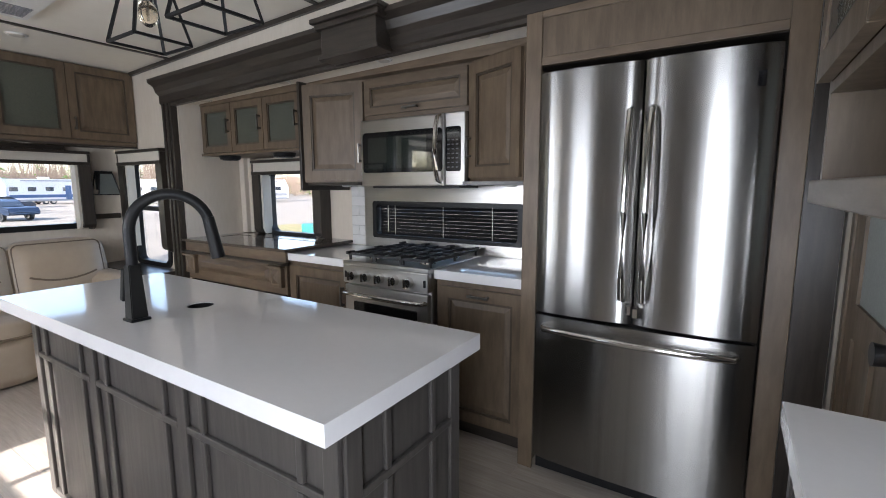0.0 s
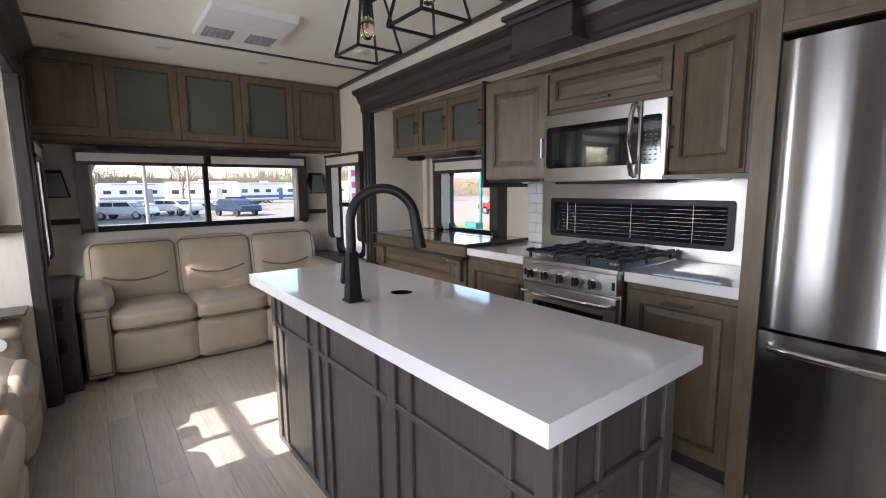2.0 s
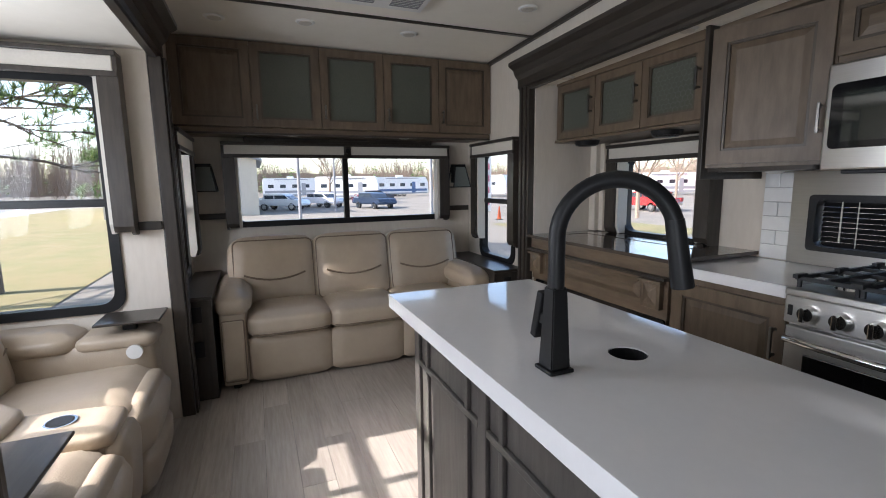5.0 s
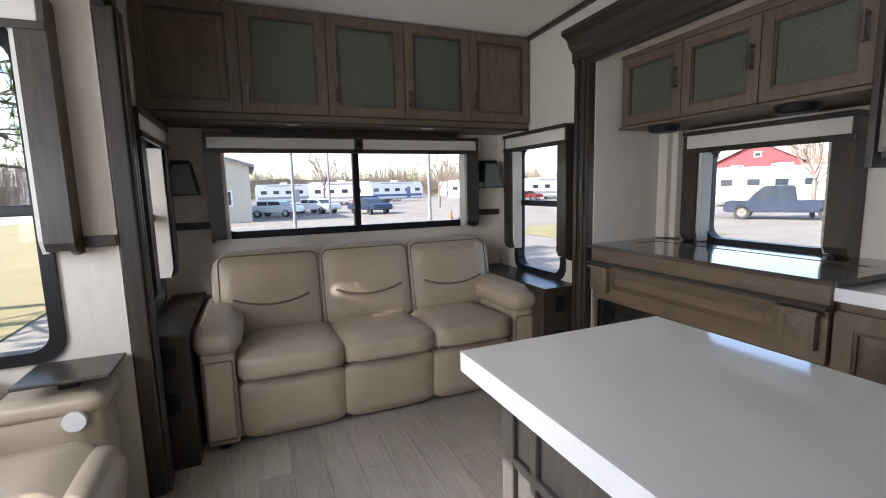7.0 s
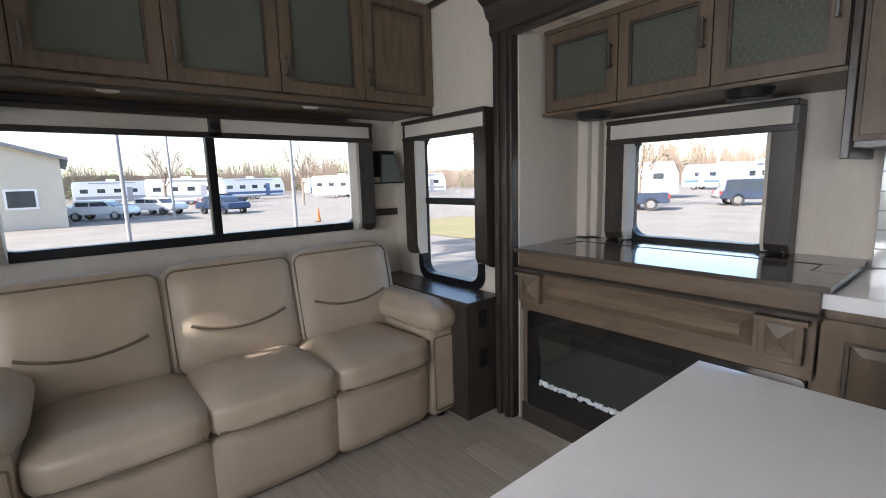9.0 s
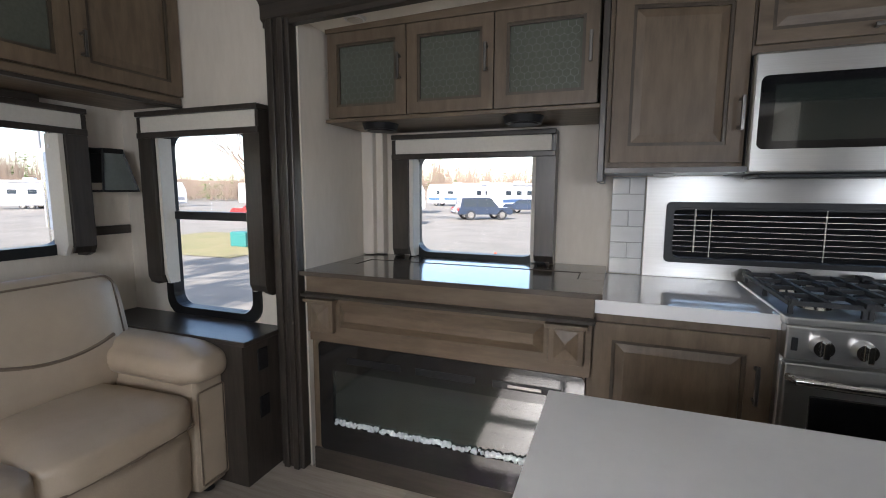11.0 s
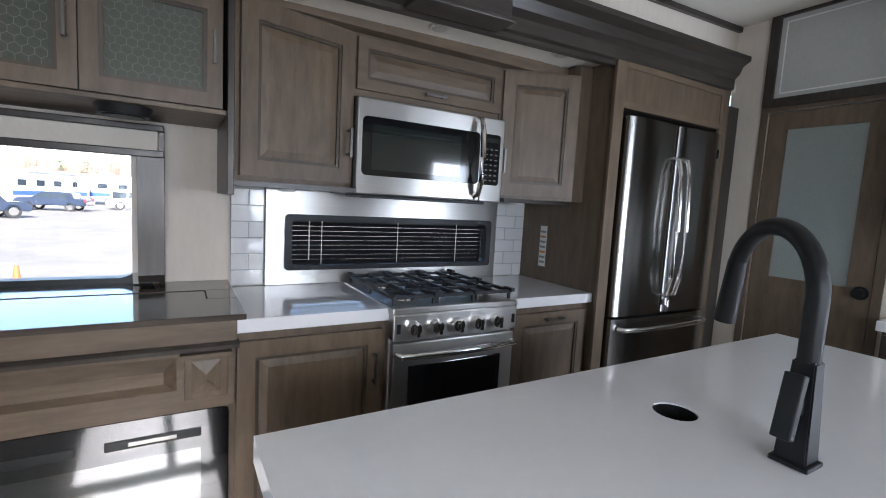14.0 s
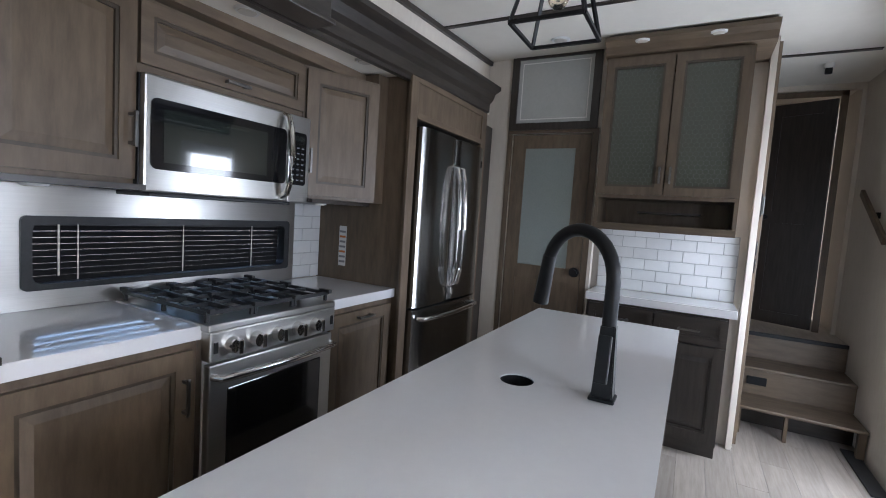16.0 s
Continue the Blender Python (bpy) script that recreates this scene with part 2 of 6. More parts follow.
def tube(bm, pts, r, n=8, square=False):
    """A swept round or square bar along pts."""
    pts = [Vector(p) for p in pts]
    rings = []
    up = Vector((0, 0, 1))
    for i, p in enumerate(pts):
        d = (pts[min(i + 1, len(pts) - 1)] - pts[max(i - 1, 0)]).normalized()
        side = d.cross(up)
        if side.length < 1e-3:
            side = Vector((1, 0, 0)) if abs(d.x) < 0.9 else Vector((0, 1, 0))
        side.normalize()
        top = side.cross(d).normalized()
        k = 4 if square else n
        off = math.pi / 4 if square else 0
        rings.append([bm.verts.new(p + side * (r * math.cos(off + 2 * math.pi * j / k)) + top * (r * math.sin(off + 2 * math.pi * j / k))) for j in range(k)])
    for a, b in zip(rings, rings[1:]):
        for j in range(len(a)):
            bm.faces.new((a[j], a[(j + 1) % len(a)], b[(j + 1) % len(a)], b[j]))
    bm.faces.new(rings[0][::-1])
    bm.faces.new(rings[-1])


def loop_rr(w0, z0, w1, z1, r, n=5):
    """Points of a rounded rectangle, counter-clockwise."""
    out = []
    for cx, cz, a0 in ((w1 - r, z1 - r, 0), (w0 + r, z1 - r, 90), (w0 + r, z0 + r, 180), (w1 - r, z0 + r, 270)):
        for i in range(n + 1):
            a = radians(a0 + 90 * i / n)
            out.append((cx + r * math.cos(a), cz + r * math.sin(a)))
    return out


def ring(bm, outer, inner, v0, v1):
    """A frame between two loops in the u-z plane, from v0 to v1 along y."""
    n = len(outer)
    o0 = [bm.verts.new((a, v0, b)) for a, b in outer]
    i0 = [bm.verts.new((a, v0, b)) for a, b in inner]
    o1 = [bm.verts.new((a, v1, b)) for a, b in outer]
    i1 = [bm.verts.new((a, v1, b)) for a, b in inner]
    for k in range(n):
        j = (k + 1) % n
        bm.faces.new((o0[k], o0[j], i0[j], i0[k]))
        bm.faces.new((o1[j], o1[k], i1[k], i1[j]))
        bm.faces.new((o0[j], o0[k], o1[k], o1[j]))
        bm.faces.new((i0[k], i0[j], i1[j], i1[k]))


def prism(bm, pts, u0, u1, axis="x"):
    """Extrudes a closed profile (a, z) along x (a is y) or along y (a is x)."""
    def at(u, a, z):
        return (u, a, z) if axis == "x" else (a, u, z)
    a = [bm.verts.new(at(u0, p, q)) for p, q in pts]
    b = [bm.verts.new(at(u1, p, q)) for p, q in pts]
    bm.faces.new(a[::-1])
    bm.faces.new(b)
    for i in range(len(a)):
        j = (i + 1) % len(a)
        bm.faces.new((a[i], a[j], b[j], b[i]))


def part(name, bm, material, parent=None, label="", m=None, smooth=False, kind=""):
    if m is not None:
        bm.transform(m)
    bmesh.ops.recalc_face_normals(bm, faces=bm.faces)
    me = bpy.data.meshes.new(name)
    bm.to_mesh(me)
    bm.free()
    me.materials.append(material)
    if smooth:
        me.shade_smooth()
        me.set_sharp_from_angle(angle=radians(40))
    ob = new(name, me)
    if parent is not None:
        ob.parent = parent
        if parent.type == "EMPTY":
            ob.matrix_parent_inverse = parent.matrix_basis.inverted()
    if label or kind:
        tagged(ob, label, kind=kind)
    return ob


def thing(name, at, label, category, group="", kind=""):
    e = new(name)
    e.empty_display_size = 0.1
    e.matrix_basis = Matrix.Translation(at)
    return tagged(e, label, category, group, kind)


def structure(name, bm, material, label, m=None):
    ob = part(name, bm, material, None, m=m)
    return tagged(ob, label, name.split("_")[0], kind="structure")


def wall_bm(u0, u1, z0, z1, thick, holes=()):
    bm = bmesh.new()
    us = sorted({u0, u1, *[h[0] for h in holes], *[h[2] for h in holes]})
    for a, b in zip(us, us[1:]):
        z = z0
        for h in sorted([h for h in holes if h[0] < b and h[2] > a], key=lambda h: h[1]):
            if h[1] > z:
                box(bm, a, 0, z, b, thick, h[1])
            z = h[3]
        if z1 > z:
            box(bm, a, 0, z, b, thick, z1)
    return bm


def slide_z(x):
    """The kitchen slide's ceiling, which rises slightly towards the front."""
    return 2.02 + 0.025 * (x + 2.87)


def ceil_z(x):
    return 2.322 + 0.04 * (x + 3.56)


# frames of the walls: u along the wall, +y local points out of the room
REAR_X, RIGHT_Y, LEFT_Y = -3.99, 2.16, -0.22
SL_X, KB_Y, SLIDE_Z = -2.87, 2.76, 2.03
LS_Y, LS_X1 = -1.27, -0.2
M_REAR = pose(REAR_X, 0, 0, 0, 0, 90)
M_RIGHT = pose(0, RIGHT_Y, 0)
M_KB = pose(0, KB_Y, 0)
M_LEFT = pose(0, LEFT_Y, 0, 0, 0, 180)
M_LEND = pose(-2.88, 0, 0, 0, 0, 90)
M_LF = pose(0, -0.36, 0, 0, 0, 180)
M_LOUT = pose(0, LS_Y, 0, 0, 0, 180)


def window(n, m, u0, z0, u1, z1, label, bar=None, post=None, lip=0.035, rad=0.07, sash=None, glass=None):
    """A framed caravan window with rounded corners set into a wall opening."""
    e = thing("window_%d" % n, m @ Vector(((u0 + u1) / 2, 0, z0)), label, "window", kind="structure")
    bm = bmesh.new()
    ring(bm, loop_rr(u0 - lip, z0 - lip, u1 + lip, z1 + lip, rad + lip * 0.6), loop_rr(u0 + 0.012, z0 + 0.012, u1 - 0.012, z1 - 0.012, rad), -0.014, 0.05)
    part("window_frame", bm, black_plastic, e, m=m)
    cuts_u = [u0 + 0.012] + ([post] if post else []) + [u1 - 0.012]
    cuts_z = [z0 + 0.012] + ([bar] if bar else []) + [z1 - 0.012]
    for a, b in zip(cuts_u, cuts_u[1:]):
        for c, d in zip(cuts_z, cuts_z[1:]):
            g = part("pane", boxes([(a - 0.004, 0.028, c - 0.004, b + 0.004, 0.032, d + 0.004)]), glass or clear, e, m=m)
            g.visible_shadow = glass is not None
    if post:
        part("mullion", boxes([(post - 0.022, -0.008, z0, post + 0.022, 0.045, bar if sash else z1)], 0.004), black_plastic, e, m=m)
    if sash:
        part("mullion", boxes([(u0, -0.008, sash - 0.02, u1, 0.045, sash + 0.02)], 0.004), black_plastic, e, m=m)
    if bar:
        part("mullion", boxes([(u0, -0.008, bar - 0.02, u1, 0.045, bar + 0.02)], 0.004), black_plastic, e, m=m)
        part("latch", boxes([(u0 + 0.12, -0.016, bar + 0.004, u0 + 0.17, -0.006, bar + 0.014)]), black_plastic, e, m=m)
    return e


def valance(m, u0, u1, z0, z1, drop, label, depth=0.10, leg=0.09, mid=None, wood=None):
    """A padded window valance: wooden frame with a cream band and two side panels with rounded feet."""
    e = thing("window_valance", m @ Vector(((u0 + u1) / 2, 0, z0)), label, "valance", "window valances")
    w = wood or dark_v
    d = -depth
    part("top_board", boxes([(u0, d - 0.012, z1 - 0.018, u1, -0.001, z1 + 0.006)], 0.004), w, e, m=m)
    part("bottom_rail", boxes([(u0, d - 0.008, z0 - 0.004, u1, d + 0.012, z0 + 0.024)], 0.004), w, e, m=m)
    part("fabric_panel", boxes([(u0 + 0.02, d, z0 + 0.022, u1 - 0.02, d + 0.012, z1 - 0.018)], 0.004), shade_m, e, "cream fabric band", m=m)
    if mid:
        part("divider", boxes([(mid - 0.03, d - 0.008, z0, mid + 0.03, d + 0.012, z1)], 0.004), w, e, m=m)
        bm = bmesh.new()
        cyl(bm, (mid, d - 0.02, (z0 + z1) / 2), (mid, d - 0.008, (z0 + z1) / 2), 0.02, n=16)
        part("rosette", bm, black_metal, e, m=m)
    for a, b, s in ((u0, u0 + leg, 1), (u1 - leg, u1, -1)):
        # a side panel curls forward at its foot
        prof = [(-0.002, z1 - 0.02), (d, z1 - 0.02), (d, drop + 0.05), (d * 0.85, drop + 0.015), (d * 0.55, drop), (-0.002, drop)]
        bm = bmesh.new()
        outer = (a, a + 0.018) if s > 0 else (b - 0.018, b)
        prism(bm, prof, *outer)
        part("side_panel", bm, w, e, m=m)
        face = (a + 0.018, b) if s > 0 else (a, b - 0.018)
        bm = bmesh.new()
        prof2 = [(d + 0.014, z0), (d, z0), (d, drop + 0.05), (d * 0.85, drop + 0.02), (d * 0.75, drop + 0.02), (d + 0.014, drop + 0.06)]
        prism(bm, prof2, *face)
        part("front_panel", bm, w, e, m=m)
        li = (b, b + 0.02) if s > 0 else (a - 0.02, a)
        bm = bmesh.new()
        prism(bm, [(-0.002, z0), (d + 0.02, z0), (d + 0.02, drop + 0.06), (d * 0.6, drop + 0.01), (-0.002, drop + 0.01)], *li)
        part("lining", bm, shade_m, e, "cream inner lining", m=m)
    return e


# ---- setting ----
structure("floor", boxes([(-4.05, -0.42, -0.12, 3.4, 2.22, -0.012), (-2.94, -1.33, -0.12, LS_X1 + 0.06, -0.42, -0.012), (-2.93, 2.22, -0.12, 1.26, 2.82, -0.012)]), rubber, "dark subfloor under pale wood-look planks")
rear_holes = [(0.10, 1.03, 1.86, 1.60)]
structure("wall_rear", wall_bm(-0.40, 2.34, -0.1, 2.4, 0.06, rear_holes), wall_m, "cream vinyl rear wall with a wide window", M_REAR)
structure("wall_right_rear", wall_bm(-3.99, SL_X, -0.1, 2.45, 0.06, [(-3.70, 0.69, -3.16, 1.58)]), wall_m, "cream vinyl side wall with a tall window", M_RIGHT)
bm = bmesh.new()
prism(bm, [(SL_X, slide_z(SL_X) + 0.03), (1.26, slide_z(1.26) + 0.03), (1.26, 2.62), (SL_X, 2.62)], RIGHT_Y, RIGHT_Y + 0.06, "y")
structure("wall_right_header", bm, wall_m, "cream wall strip above the kitchen slide")
structure("wall_left_rear", wall_bm(2.88, 3.99, -0.1, 2.45, 0.06, [(3.12, 0.69, 3.70, 1.58)]), wall_m, "cream vinyl side wall with a tall window", M_LEFT)
structure("wall_left_header", wall_bm(-1.3, 2.88, SLIDE_Z + 0.06, 2.6, 0.06), wall_m, "cream wall strip above the seating slide", M_LEFT)
structure("wall_slide_end", boxes([(SL_X - 0.06, RIGHT_Y + 0.06, -0.1, SL_X, KB_Y + 0.06, SLIDE_Z)]), wall_m, "pale cream end wall of the kitchen slide")
structure("wall_kitchen", wall_bm(SL_X, 1.3, -0.1, 2.3, 0.06, [(-2.59, 0.955, -1.92, 1.50), (-1.35, 0.99, -0.19, 1.245)]), wall_m, "cream kitchen back wall with two windows", M_KB)
bm = bmesh.new()
prism(bm, [(SL_X - 0.06, slide_z(SL_X - 0.06)), (1.26, slide_z(1.26)), (1.26, slide_z(1.26) + 0.05), (SL_X - 0.06, slide_z(SL_X - 0.06) + 0.05)], RIGHT_Y - 0.02, KB_Y + 0.06, "y")
structure("ceiling_kitchen_slide", bm, ceil_m, "cream ceiling of the kitchen slide")
structure("wall_seating_end", wall_bm(LS_Y - 0.06, LEFT_Y - 0.06, -0.1, 2.2, 0.06, [(-1.13, 0.70, -0.46, 1.86)]), wall_m, "cream end wall of the seating slide with a large window", M_LEND)
structure("wall_seating_out", wall_bm(-LS_X1, 2.88, -0.1, 2.2, 0.06, [(1.55, 0.90, 2.33, 1.92), (0.35, 0.95, 1.0, 1.62)]), wall_m, "cream outer wall of the seating slide with windows", M_LOUT)
structure("wall_seating_front", boxes([(LS_X1, LS_Y - 0.06, -0.1, LS_X1 + 0.06, -0.36, 2.2)]), wall_m, "cream front end wall of the seating slide")
structure("ceiling_seating_slide", boxes([(-2.94, LS_Y - 0.06, SLIDE_Z, LS_X1 + 0.06, LEFT_Y + 0.02, SLIDE_Z + 0.05)]), ceil_m, "cream ceiling of the seating slide")
structure("wall_left_front", wall_bm(-3.3, -LS_X1 - 0.06, -0.1, 2.65, 0.06, [(-1.2, 0.0, -0.62, 1.9)]), wall_m, "cream side wall beside the entrance door", M_LF)
# unseen door and pane, added to keep direct sun out of the entrance
d = thing("door_3", (0.91, -0.38, 0), "unseen white entrance door, tall frosted pane, added closed to block sun", "door", kind="structure")
part("leaf", wall_bm(-1.2, -0.62, 0.0, 1.9, 0.04, [(-1.13, 0.25, -0.69, 1.80)]), white_plastic, d, m=M_LF @ Matrix.Translation((0, 0.015, 0)))
part("glass", boxes([(-1.135, 0.03, 0.245, -0.685, 0.036, 1.805)]), sun_frost, d, "white frosted glass", m=M_LF)
bm = bmesh.new()
prism(bm, [(-4.05, ceil_z(-4.05)), (3.4, ceil_z(3.4)), (3.4, ceil_z(3.4) + 0.06), (-4.05, ceil_z(-4.05) + 0.06)], -0.42, 2.24, "y")
structure("ceiling", bm, ceil_m, "cream panelled ceiling that rises towards the front")
for i, x in enumerate((-2.91, -1.25, 0.45, 1.72)):
    structure("trim_%d" % (i + 1), boxes([(x - 0.016, -0.2, ceil_z(x) - 0.008, x + 0.016, 2.155, ceil_z(x) + 0.004)]), dark_y, "dark wooden ceiling batten")
for i, (y, x0, x1) in enumerate(((2.146, -3.56, 1.25), (-0.206, -3.56, -0.2))):
    bm = bmesh.new()
    prism(bm, [(x0, ceil_z(x0) - 0.03), (x1, ceil_z(x1) - 0.03), (x1, ceil_z(x1) - 0.001), (x0, ceil_z(x0) - 0.001)], y - 0.011, y + 0.011, "y")
    structure("trim_%d" % (i + 5), bm, dark_x, "dark wooden strip where wall meets ceiling")
# chair rail pieces
structure("trim_7", boxes([(REAR_X, -0.21, 1.07, REAR_X + 0.018, 0.05, 1.115)], 0.004), dark_y, "dark wooden rail on the rear wall")
structure("trim_8", boxes([(REAR_X, 1.89, 1.07, REAR_X + 0.018, 2.15, 1.115)], 0.004), dark_y, "dark wooden rail on the rear wall")
structure("trim_9", boxes([(-3.04, RIGHT_Y - 0.018, 1.07, -3.00, RIGHT_Y, 1.115)], 0.004), dark_x, "dark wooden rail on the side wall")
structure("trim_10", boxes([(-2.88, -0.36, 1.10, -2.858, LEFT_Y - 0.002, 1.145)], 0.004), dark_y, "dark wooden rail on the slide end wall")

window(1, M_REAR, 0.10, 1.03, 1.86, 1.60, "wide black-framed rear window with two panes", post=0.99)
window(2, M_RIGHT, -3.70, 0.69, -3.16, 1.58, "tall black-framed side window with rounded corners", bar=1.17)
window(3, M_KB, -2.59, 0.955, -1.92, 1.50, "small black-framed window above the cabinet", lip=0.05)
window(4, M_LEND, -1.13, 0.70, -0.46, 1.86, "large black-framed window of the seating slide", bar=1.25)
window(5, M_LEFT, 3.12, 0.69, 3.70, 1.58, "tall black-framed side window with rounded corners", bar=1.17)
window(6, M_LOUT, 1.55, 0.90, 2.33, 1.92, "black-framed window behind the recliners", bar=1.62, post=1.935, sash=1.17)
# its frosting is added so that no sun reaches the island side
window(7, M_LOUT, 0.35, 0.95, 1.0, 1.62, "unseen black-framed dinette window, frosted pane added to block sun", bar=1.33, glass=sun_frost)
valance(M_REAR, 0.04, 1.91, 1.545, 1.655, 0.985, "dark wood valance with cream fabric over the rear window", 0.12, mid=0.99)
valance(M_RIGHT, -3.76, -3.02, 1.545, 1.66, 0.82, "dark wood valance with cream fabric over the tall window", 0.09)
valance(M_KB, -2.68, -1.84, 1.46, 1.575, 0.94, "dark wood valance with cream fabric over the cabinet window", 0.11)
valance(M_LEND, -1.20, -0.33, 1.87, 1.985, 1.08, "dark wood valance with cream fabric over the slide window", 0.11)
valance(M_LEFT, 3.02, 3.76, 1.545, 1.66, 0.82, "dark wood valance with cream fabric over the tall window", 0.09)


def lean(bm, rise):
    """Tilt a run along x so that it climbs towards the front with the ceiling."""
    for v in bm.verts:
        v.co.z += rise * (v.co.x + 2.2)


def crown(name, x0, x1, y, s, label, rise=0.0):
    """Stepped cornice along a slide opening; s=-1 when it faces -y."""
    e = thing(name, ((x0 + x1) / 2, y, 2.0), label, "cornice", kind="structure")
    prof = [(0, 2.0), (0.035, 2.0), (0.035, 2.02), (0.05, 2.03), (0.05, 2.085), (0.075, 2.11), (0.09, 2.15), (0.13, 2.175), (0.13, 2.20), (0, 2.20)]
    bm = bmesh.new()
    prism(bm, [(y + s * a, z) for a, z in prof], x0, x1)
    lean(bm, rise)
    part("moulding", bm, dark_x, e)
    return e


cr = crown("trim_crown_kitchen", -3.01, 1.10, 2.145, -1, "dark stained stepped cornice above the kitchen slide", 0.027)
bm = boxes([(-1.07, 1.985, 2.02, -0.68, 2.10, 2.165)], 0.006)
box(bm, -1.10, 1.965, 2.16, -0.65, 2.10, 2.19, 0.006)
box(bm, -1.115, 1.945, 2.188, -0.635, 2.10, 2.215, 0.006)
box(bm, -1.085, 1.975, 2.005, -0.665, 2.10, 2.025, 0.004)
lean(bm, 0.027)
part("centre_block", bm, dark_x, cr)
crown("trim_crown_seating", -2.98, 1.0, -0.205, 1, "dark stained stepped cornice above the seating slide")


def jamb(name, x0, x1, y0, y1, label):
    e = thing(name, ((x0 + x1) / 2, (y0 + y1) / 2, 0), label, "trim", kind="structure")
    part("board", boxes([(x0, y0, 0, x1, y1, 2.01)], 0.006), dark_v, e)
    f = y0 if y0 > 1 else y1
    s = -1 if y0 > 1 else 1
    part("bead", boxes([(x0 + 0.02, min(f, f + s * 0.014), 0.0, x0 + 0.05, max(f, f + s * 0.014), 2.005),
                        (x1 - 0.05, min(f, f + s * 0.014), 0.0, x1 - 0.02, max(f, f + s * 0.014), 2.005)], 0.004), dark_v, e)
    return e


jamb("trim_jamb_kitchen", -3.0, -2.875, 2.105, 2.158, "dark stained upright at the kitchen slide opening")
jamb("trim_jamb_seating", -2.99, -2.875, -0.218, -0.15, "dark stained upright at the seating slide opening")
structure("trim_slide_corner", boxes([(-2.868, 2.66, 0.95, -2.80, 2.755, 1.62), (-2.868, 2.70, 0.95, -2.76, 2.757, 1.62)], 0.006), wall_m, "cream cover strip in the slide corner")


def pull_chain(m, u, z0, z1):
    e = thing("blind_cord", m @ Vector((u, -0.03, z0)), "thin white shade cord with a small tassel", "cord", "shade cords")
    bm = bmesh.new()
    cyl(bm, (u, -0.03, z0), (u, -0.03, z1), 0.0015, n=6)
    part("cord", bm, shade_m, e, m=m)
    bm = bmesh.new()
    cyl(bm, (u, -0.03, z0 - 0.02), (u, -0.03, z0), 0.007, 0.003, 8)
    part("tassel", bm, white_plastic, e, m=m)


pull_chain(M_KB, -2.60, 1.28, 1.465)
pull_chain(M_REAR, 1.80, 1.50, 1.55)
pull_chain(M_LEFT, 3.15, 1.30, 1.55)

# ---- cabinets ----
GLAZE_A, GLAZE_B = (0.085, 0.063, 0.042), (0.048, 0.036, 0.025)
glaze = {"stained_wood_upright": mat("dark_glaze_upright", GLAZE_A, 0.4, 0, GLAZE_B, 9, (3.2, 3.2, 0.6)),
         "stained_wood_lengthwise": mat("dark_glaze_lengthwise", GLAZE_A, 0.4, 0, GLAZE_B, 9, (0.6, 3.2, 3.2))}


def handle(m, parent, x, z, length=0.10, upright=True, material=None):
    bm = bmesh.new()
    h = length / 2
    if upright:
        box(bm, x - 0.006, -0.034, z - h, x + 0.006, -0.024, z + h, 0.002)
        for q in (-h + 0.012, h - 0.012):
            box(bm, x - 0.005, -0.026, z + q - 0.005, x + 0.005, 0.0, z + q + 0.005)
    else:
        box(bm, x - h, -0.034, z - 0.006, x + h, -0.024, z + 0.006, 0.002)
        for q in (-h + 0.012, h - 0.012):
            box(bm, x + q - 0.005, -0.026, z - 0.005, x + q + 0.005, 0.0, z + 0.005)
    part("handle", bm, material or nickel, parent, "brushed dark metal bar handle", m=m)


def hexwire(bm, x0, z0, x1, z1, y, s=0.017, r=0.0008):
    row = 0
    z = z0
    while z < z1:
        x = x0 + (s * 0.866 if row % 2 else 0)
        while x < x1:
            for a in (90, 210, 330):
                dx, dz = s * math.cos(radians(a)) * 0.5, s * math.sin(radians(a)) * 0.5
                cx, cz = x, z
                p = (cx + dx * 2, cz + dz * 2)
                nx, nz = -dz / (s * 0.5) * r, dx / (s * 0.5) * r
                if x0 <= p[0] <= x1 and z0 <= p[1] <= z1:
                    vs = [bm.verts.new((cx + nx, y, cz + nz)), bm.verts.new((cx - nx, y, cz - nz)), bm.verts.new((p[0] - nx, y, p[1] - nz)), bm.verts.new((p[0] + nx, y, p[1] + nz))]
                    bm.faces.new(vs)
            x += s * 1.732
        z += s * 1.5
        row += 1


